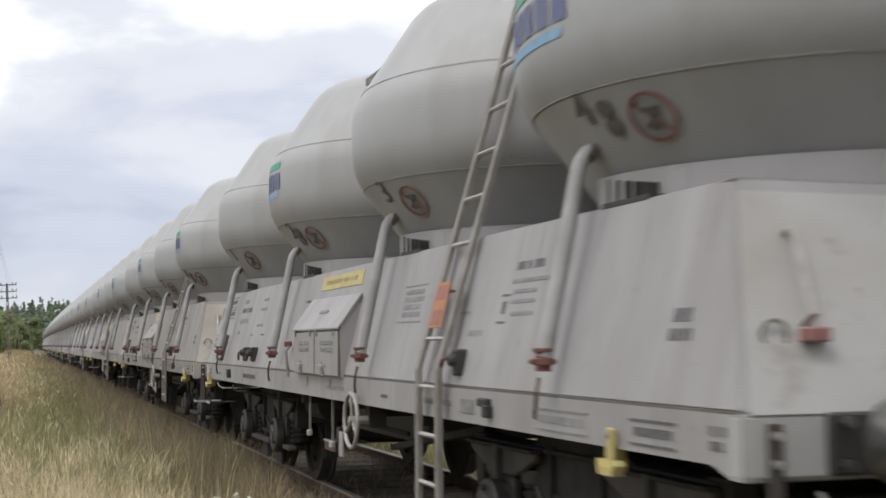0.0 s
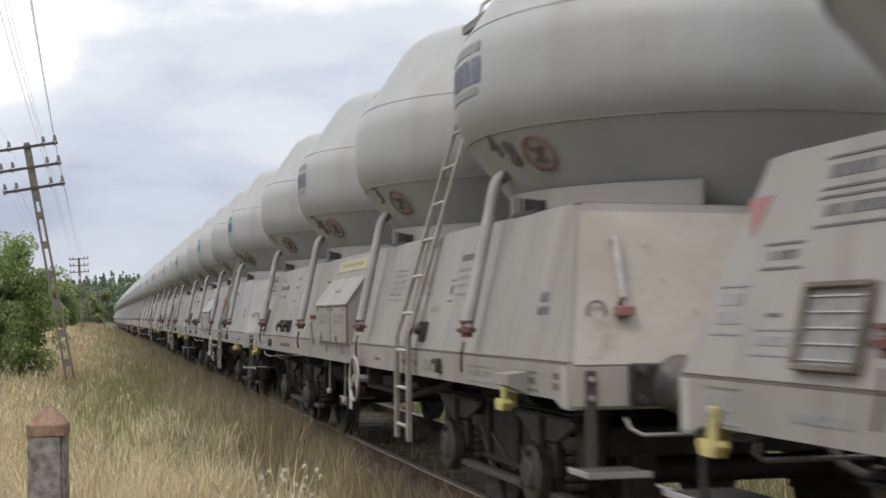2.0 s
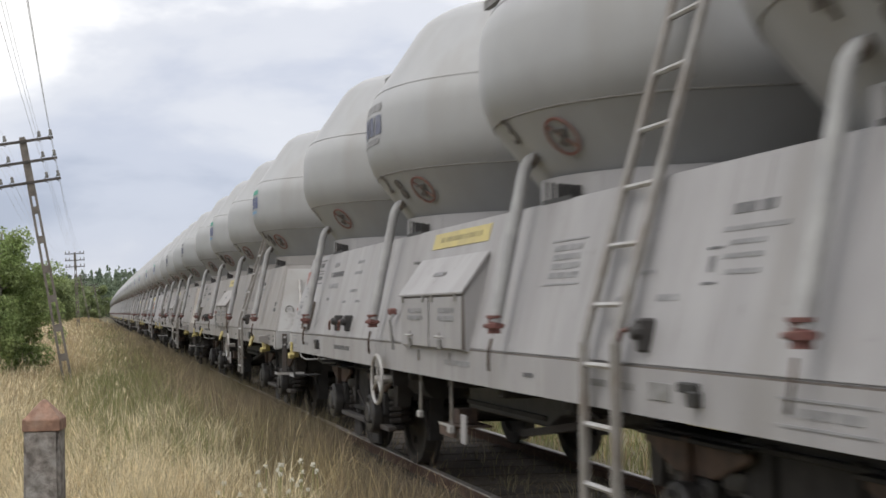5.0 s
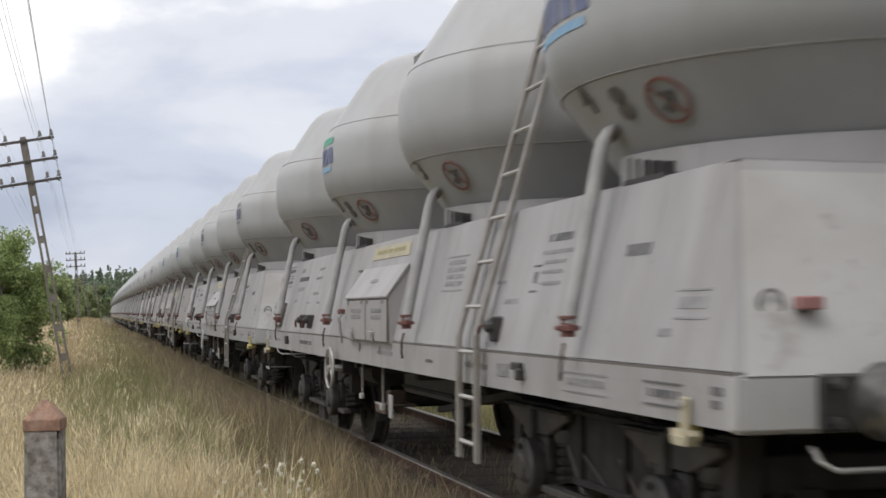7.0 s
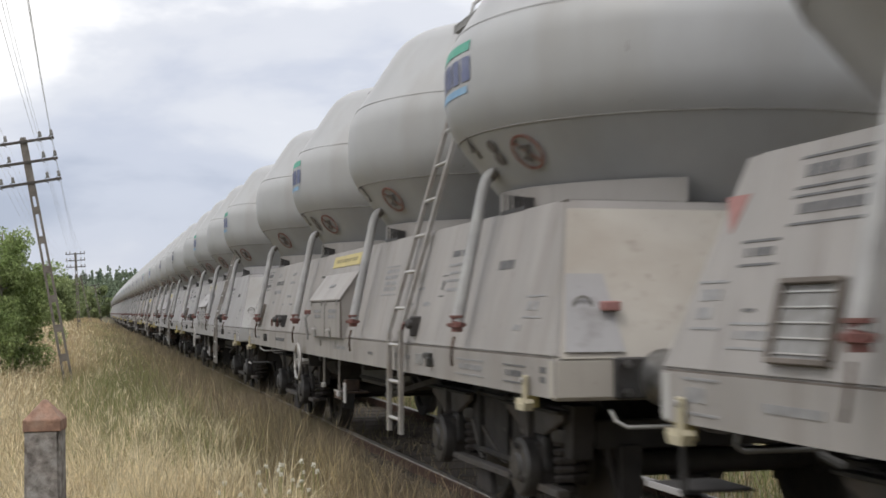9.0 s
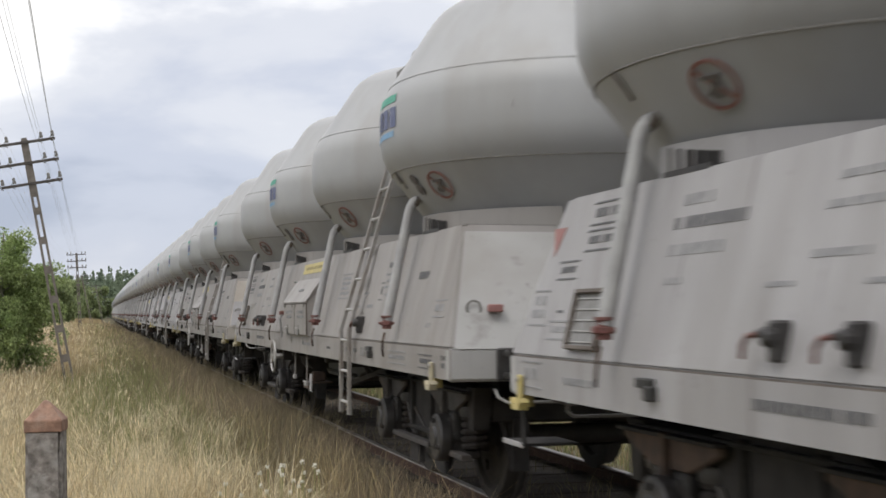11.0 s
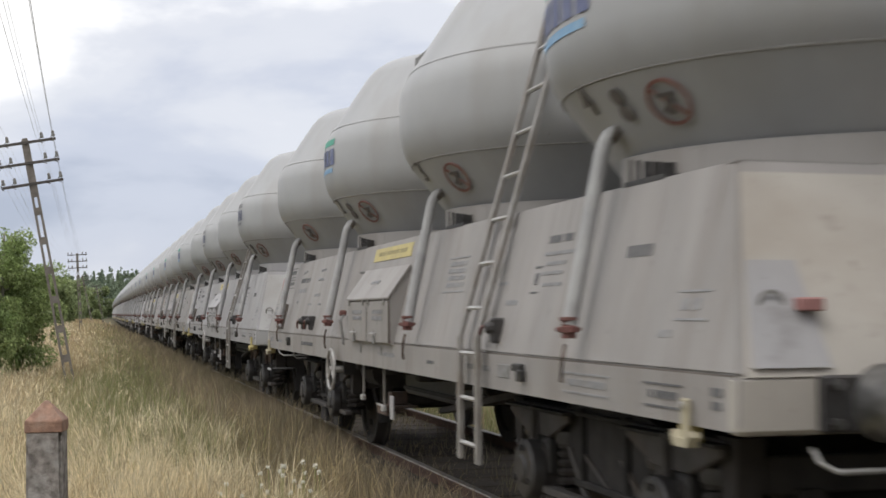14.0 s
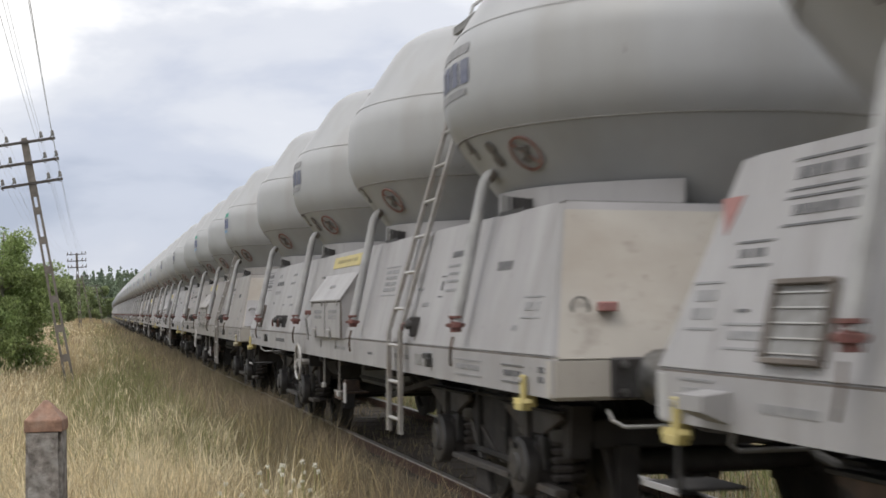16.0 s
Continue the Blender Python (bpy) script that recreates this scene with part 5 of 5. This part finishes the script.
def pole_thing(m, height):
    """A slotted concrete pole with three crossarms and hooked insulators."""
    bm = bmesh.new()
    n = 7
    for s in (-1, 1):
        add_hull(bm, [(s * x + dx, y, z) for x, z in ((0.085, -0.5), (0.05, height)) for dx in (-0.026, 0.026) for y in (-0.06, 0.06)])
    for k in range(n):
        z0 = height * (0.02 + k * 0.115)
        add_box(bm, -0.078 + k * 0.005, 0.078 - k * 0.005, -0.055, 0.055, z0, z0 + 0.16)
    add_box(bm, -0.06, 0.06, -0.055, 0.055, height * 0.78, height + 0.05)
    p = part("telegraph_pole", bm, POLE)
    p.matrix_basis = m
    tagged(p, "leaning slotted concrete telegraph pole with three crossarms", "telegraph pole", "poles along the line")
    pins = []
    for z in (height - 0.05, height - 0.50, height - 0.95):
        arm = part("crossarm", boxm(-0.64, 0.64, -0.085, -0.055, z - 0.03, z + 0.03, 0.004), IRON, p)
        for x in (-0.60, -0.36, 0.36, 0.60):
            part("insulator_hook", tube([(x, -0.07, z - 0.06), (x - 0.05, -0.07, z - 0.03), (x - 0.055, -0.07, z + 0.05), (x, -0.07, z + 0.08)], 0.010, 6), IRON, arm)
            part("insulator", lathe([(0, 0), (0.035, 0.0), (0.04, 0.04), (0.03, 0.07), (0.035, 0.10), (0.02, 0.13), (0, 0.135)], 10, pose(x, -0.07, z + 0.05)), GLASS, arm)
            pins.append((x, z + 0.16))
    return p, [m @ Vector((x, -0.07, z)) for x, z in pins]


POLES = [pole_thing(pose(-0.55, -28, GZ, 0, -3, 0), 5.6), pole_thing(pose(-0.28, 29.6, -0.42, 0, -10.7, 2), 5.62), pole_thing(pose(-0.36, 94, 0.0, 0, -3.4, 0), 5.5), pole_thing(pose(0.62, 150, 0.12, 0, -12, 0), 5.5),
         pole_thing(pose(2.25, 190, 0.10, 0, -11, 0), 5.3), pole_thing(pose(5.2, 330, 0.03, 0, -4, 0), 5.2)]
for (p0, a), (p1, b) in zip(POLES, POLES[1:]):
    for q, (u, v) in enumerate(zip(a, b)):
        sag = 0.012 * (v - u).length
        w = part("wire", tube([u.lerp(v, k / 12) - Vector((0, 0, sag * 4 * (k / 12) * (1 - k / 12))) for k in range(13)], 0.0024, 4), WIRE)
        tagged(w, "thin bare telegraph wire strung between poles", "wire", "telegraph wires")

# ---- trees ----
BARK = material("pale_birch_bark", (0.34, 0.32, 0.28), (0.12, 0.10, 0.085), rough=0.85, scale=14, stretch=(1, 1, 0.4), bump=0.4)
LEAF = material("birch_leaves", (0.33, 0.395, 0.17), (0.235, 0.31, 0.12), rough=0.6, scale=1.2, island=0.45, spec=0.3)
# the pine green is paled to stand for haze over the distance
PINE = material("haze_paled_pine_needles", (0.28, 0.335, 0.235), (0.205, 0.26, 0.19), rough=0.8, scale=0.15, island=0.4, spec=0.2)
SHRUB = material("mixed_shrub_leaves", (0.30, 0.35, 0.17), (0.23, 0.28, 0.14), rough=0.7, scale=0.3, island=0.4, spec=0.2)

for foliage in (LEAF, PINE, SHRUB):
    leafy(foliage, 0.4)


def leaf_cloud(rng, centres, radii, n, size):
    """Small pointed leaves, scattered through many clumps."""
    i = rng.integers(0, len(centres), n)
    d = rng.normal(0, 1, (n, 3))
    d /= np.linalg.norm(d, axis=1, keepdims=True)
    c = centres[i] + d * (radii[i] * rng.uniform(0.35, 1.0, n) ** 0.6)[:, None]
    a = rng.normal(0, 1, (n, 3))
    a /= np.linalg.norm(a, axis=1, keepdims=True)
    b = np.cross(a, rng.normal(0, 1, (n, 3)))
    b /= np.linalg.norm(b, axis=1, keepdims=True)
    s = (size * rng.uniform(0.6, 1.3, n))[:, None]
    v = np.stack([c - a * s, c + b * s * 0.5, c + a * s, c - b * s * 0.5], 1).reshape(-1, 3)
    return v, np.arange(n)[:, None] * 4 + np.array([0, 1, 2, 3])


def tree(x, y, height, spread, seed, leaves, size, leaf_mat, label, category="tree", low=0.22, shape=0.9):
    rng = np.random.default_rng(seed)
    z0 = ground_z(x, y) - 0.06
    lean = rng.normal(0, 0.05, 2)
    trunk_pts = [(x + lean[0] * k * height / 6, y + lean[1] * k * height / 6, z0 + height * 0.93 * k / 6) for k in range(7)]
    bm = tube(trunk_pts, [height * 0.020 * (1 - 0.85 * k / 6) + 0.006 for k in range(7)], 8)
    cs, rs = [], []
    for k in range(26):
        f = rng.uniform(low, 0.97)
        q = Vector(trunk_pts[min(5, int(f * 6))]).lerp(Vector(trunk_pts[min(6, int(f * 6) + 1)]), f * 6 % 1)
        reach = spread * (1.05 - abs(f - 0.45) ** 1.3 * 1.5 * shape) * rng.uniform(0.45, 1.05)
        a = rng.uniform(0, math.tau)
        e = q + Vector((math.cos(a) * reach, math.sin(a) * reach, reach * rng.uniform(0.1, 0.6)))
        if e.z > z0 + height:
            e.z = z0 + height - 0.05
        add_tube(bm, [q, q.lerp(e, 0.5) + Vector((0, 0, 0.06 * reach)), e], [height * 0.007, height * 0.004, 0.004], 5)
        for g in (0.45, 0.75, 1.0):
            cs.append(q.lerp(e, g) + Vector(rng.normal(0, 0.08 * spread, 3)))
            rs.append(spread * rng.uniform(0.16, 0.32))
    t = part("tree", bm, BARK)
    t.name = "birch_tree" if category == "tree" else "shrub"
    tagged(t, label, category, "trees beside the line")
    v, q = leaf_cloud(rng, np.array([list(c) for c in cs]), np.array(rs), leaves, size)
    crown = new("crown", fast_mesh("crown", v, np.zeros((0, 3), int), q, [leaf_mat]))
    crown.parent = t
    crown["kind"] = "stuff"
    return t


B1 = "young bushy birch with dense bright green leaves"
tree(-2.0, 33.0, 4.05, 1.32, 1, 34000, 0.042, LEAF, B1, low=0.08)
tree(-3.0, 31.5, 4.7, 1.5, 2, 22000, 0.045, LEAF, B1, low=0.06)
tree(-1.75, 33.8, 2.4, 0.95, 3, 16000, 0.042, LEAF, "low green birch scrub in dry grass", "shrub", 0.03)
tree(-2.35, 31.5, 2.3, 0.95, 6, 15000, 0.042, LEAF, "low green birch scrub in dry grass", "shrub", 0.03)
tree(-1.30, 34.5, 0.95, 0.34, 7, 2600, 0.038, LEAF, "low green birch scrub in dry grass", "shrub", 0.05)
tree(-5.2, 36.0, 5.2, 1.7, 4, 12000, 0.07, LEAF, B1, low=0.08)
tree(-2.6, 41.0, 3.0, 1.0, 5, 9000, 0.055, LEAF, "low green birch scrub in dry grass", "shrub", 0.05)
S1 = "green shrubby tree at the meadow's edge"
for k, (x, y, h, r) in enumerate(((-3.6, 86, 3.8, 1.6), (-6.4, 92, 4.6, 2.0), (-2.6, 118, 4.6, 1.8), (-5.0, 125, 5.0, 2.2), (-8.0, 118, 5.6, 2.4), (-2.2, 175, 5.6, 2.2), (-5.5, 170, 6.4, 2.6), (-10, 165, 7.0, 3.0),
                                  (-1.6, 235, 7.0, 2.6), (1.2, 280, 6.5, 2.4), (3.4, 330, 7.5, 3.0), (-6, 240, 8.0, 3.2))):
    tree(x, y, h, r, 20 + k, 9000, 0.0125 * y ** 0.5, SHRUB, S1, "tree", 0.06)


def build_wood_and_screen():
    """The pine wood that closes the view, and unseen rows added to block low light."""
    rng = np.random.default_rng(77)
    V, Q, base = [], [], 0
    # (x, y, height, clumps, leaves, leaf size)
    spots = []
    for k in range(250):
        x, y = rng.uniform(-48, 34), rng.uniform(385, 425)
        top = 12.6 + 2.3 * math.exp(-((x - 8) / 9.0) ** 2) + 1.2 * math.exp(-((x + 30) / 8.0) ** 2)
        spots.append((x, y, top * rng.uniform(0.86, 1.03), 46, 950, 0.28))
    spots += [(rng.uniform(-42, 26), rng.uniform(365, 390), rng.uniform(8.8, 12.0), 40, 900, 0.30) for k in range(95)]
    spots += [(rng.uniform(-40, 3), rng.uniform(315, 372), rng.uniform(8.5, 11.0), 34, 900, 0.30) for k in range(60)]
    spots += [(rng.uniform(-190, 150), rng.uniform(410, 470), rng.uniform(10, 14), 20, 300, 0.55) for k in range(120)]
    # unseen rows left of and behind the camera, added to block low sky light
    spots += [(rng.uniform(-75, -24), rng.uniform(-90, 190), rng.uniform(10, 15), 20, 260, 0.5) for k in range(120)]
    spots += [(rng.uniform(-40, 60), rng.uniform(-90, -45), rng.uniform(10, 15), 20, 260, 0.5) for k in range(50)]
    for x, y, h, m, leaves, size in spots:
        f = rng.uniform(0.06, 1.0, m) ** 0.9
        r = (1.02 - f) * 2.3 + 0.10
        a = rng.uniform(0, math.tau, m)
        c = np.stack([x + np.cos(a) * r * 0.7, y + np.sin(a) * r * 0.7, f * h], 1)
        v, q = leaf_cloud(rng, c, 0.08 + r * 0.45, leaves, size)
        V.append(v), Q.append(q + base)
        base += len(v)
    w = new("pine_wood", fast_mesh("pine_wood", np.concatenate(V), np.zeros((0, 3), int), np.concatenate(Q), [PINE]))
    tagged(w, "dark green pine wood paled for haze, closing the horizon, with unseen rows added to block light", "forest", kind="stuff")


build_wood_and_screen()


# ---- what moves ----
# seconds and metres by which the train is ahead of an even speed
DRIFT = [(0.0, 0.0), (0.5, -0.04), (1.0, 0.06), (1.5, 0.02), (2.0, 0.18), (2.5, 0.09), (3.0, 0.24), (3.5, 0.09), (4.0, 0.24), (5.2, 0.18), (6.5, 0.13), (7.0, 0.26), (7.5, 0.16), (8.0, 0.24),
         (8.5, 0.15), (9.0, 0.12), (10.2, 0.12), (11.5, 0.10), (12.0, 0.20), (12.5, 0.02), (13.0, 0.18), (13.5, 0.03), (14.0, 0.07), (14.5, -0.10), (15.0, 0.09), (15.5, -0.13), (16.0, -0.03)]


def motions():
    """The train rolls away along the line; the wheels turn as they roll."""
    spin = [k / 15 for k in range(241)]
    for number, wagon, sets, full in WAGONS:
        rows = []
        for t, drift in DRIFT:
            s = REACH + PITCH_Y * number + SPEED * (t - 16.0) + drift
            rows.append((t, line_pose(s)))
        walk(wagon, rows)
        if not full:
            continue
        for ws in sets:
            place = ws.matrix_basis.translation.copy()
            walk(ws, [(t, Matrix.Translation(place) @ pose(0, 0, 0, -math.degrees(SPEED * t / 0.46) % 360)) for t in spin])


motions()
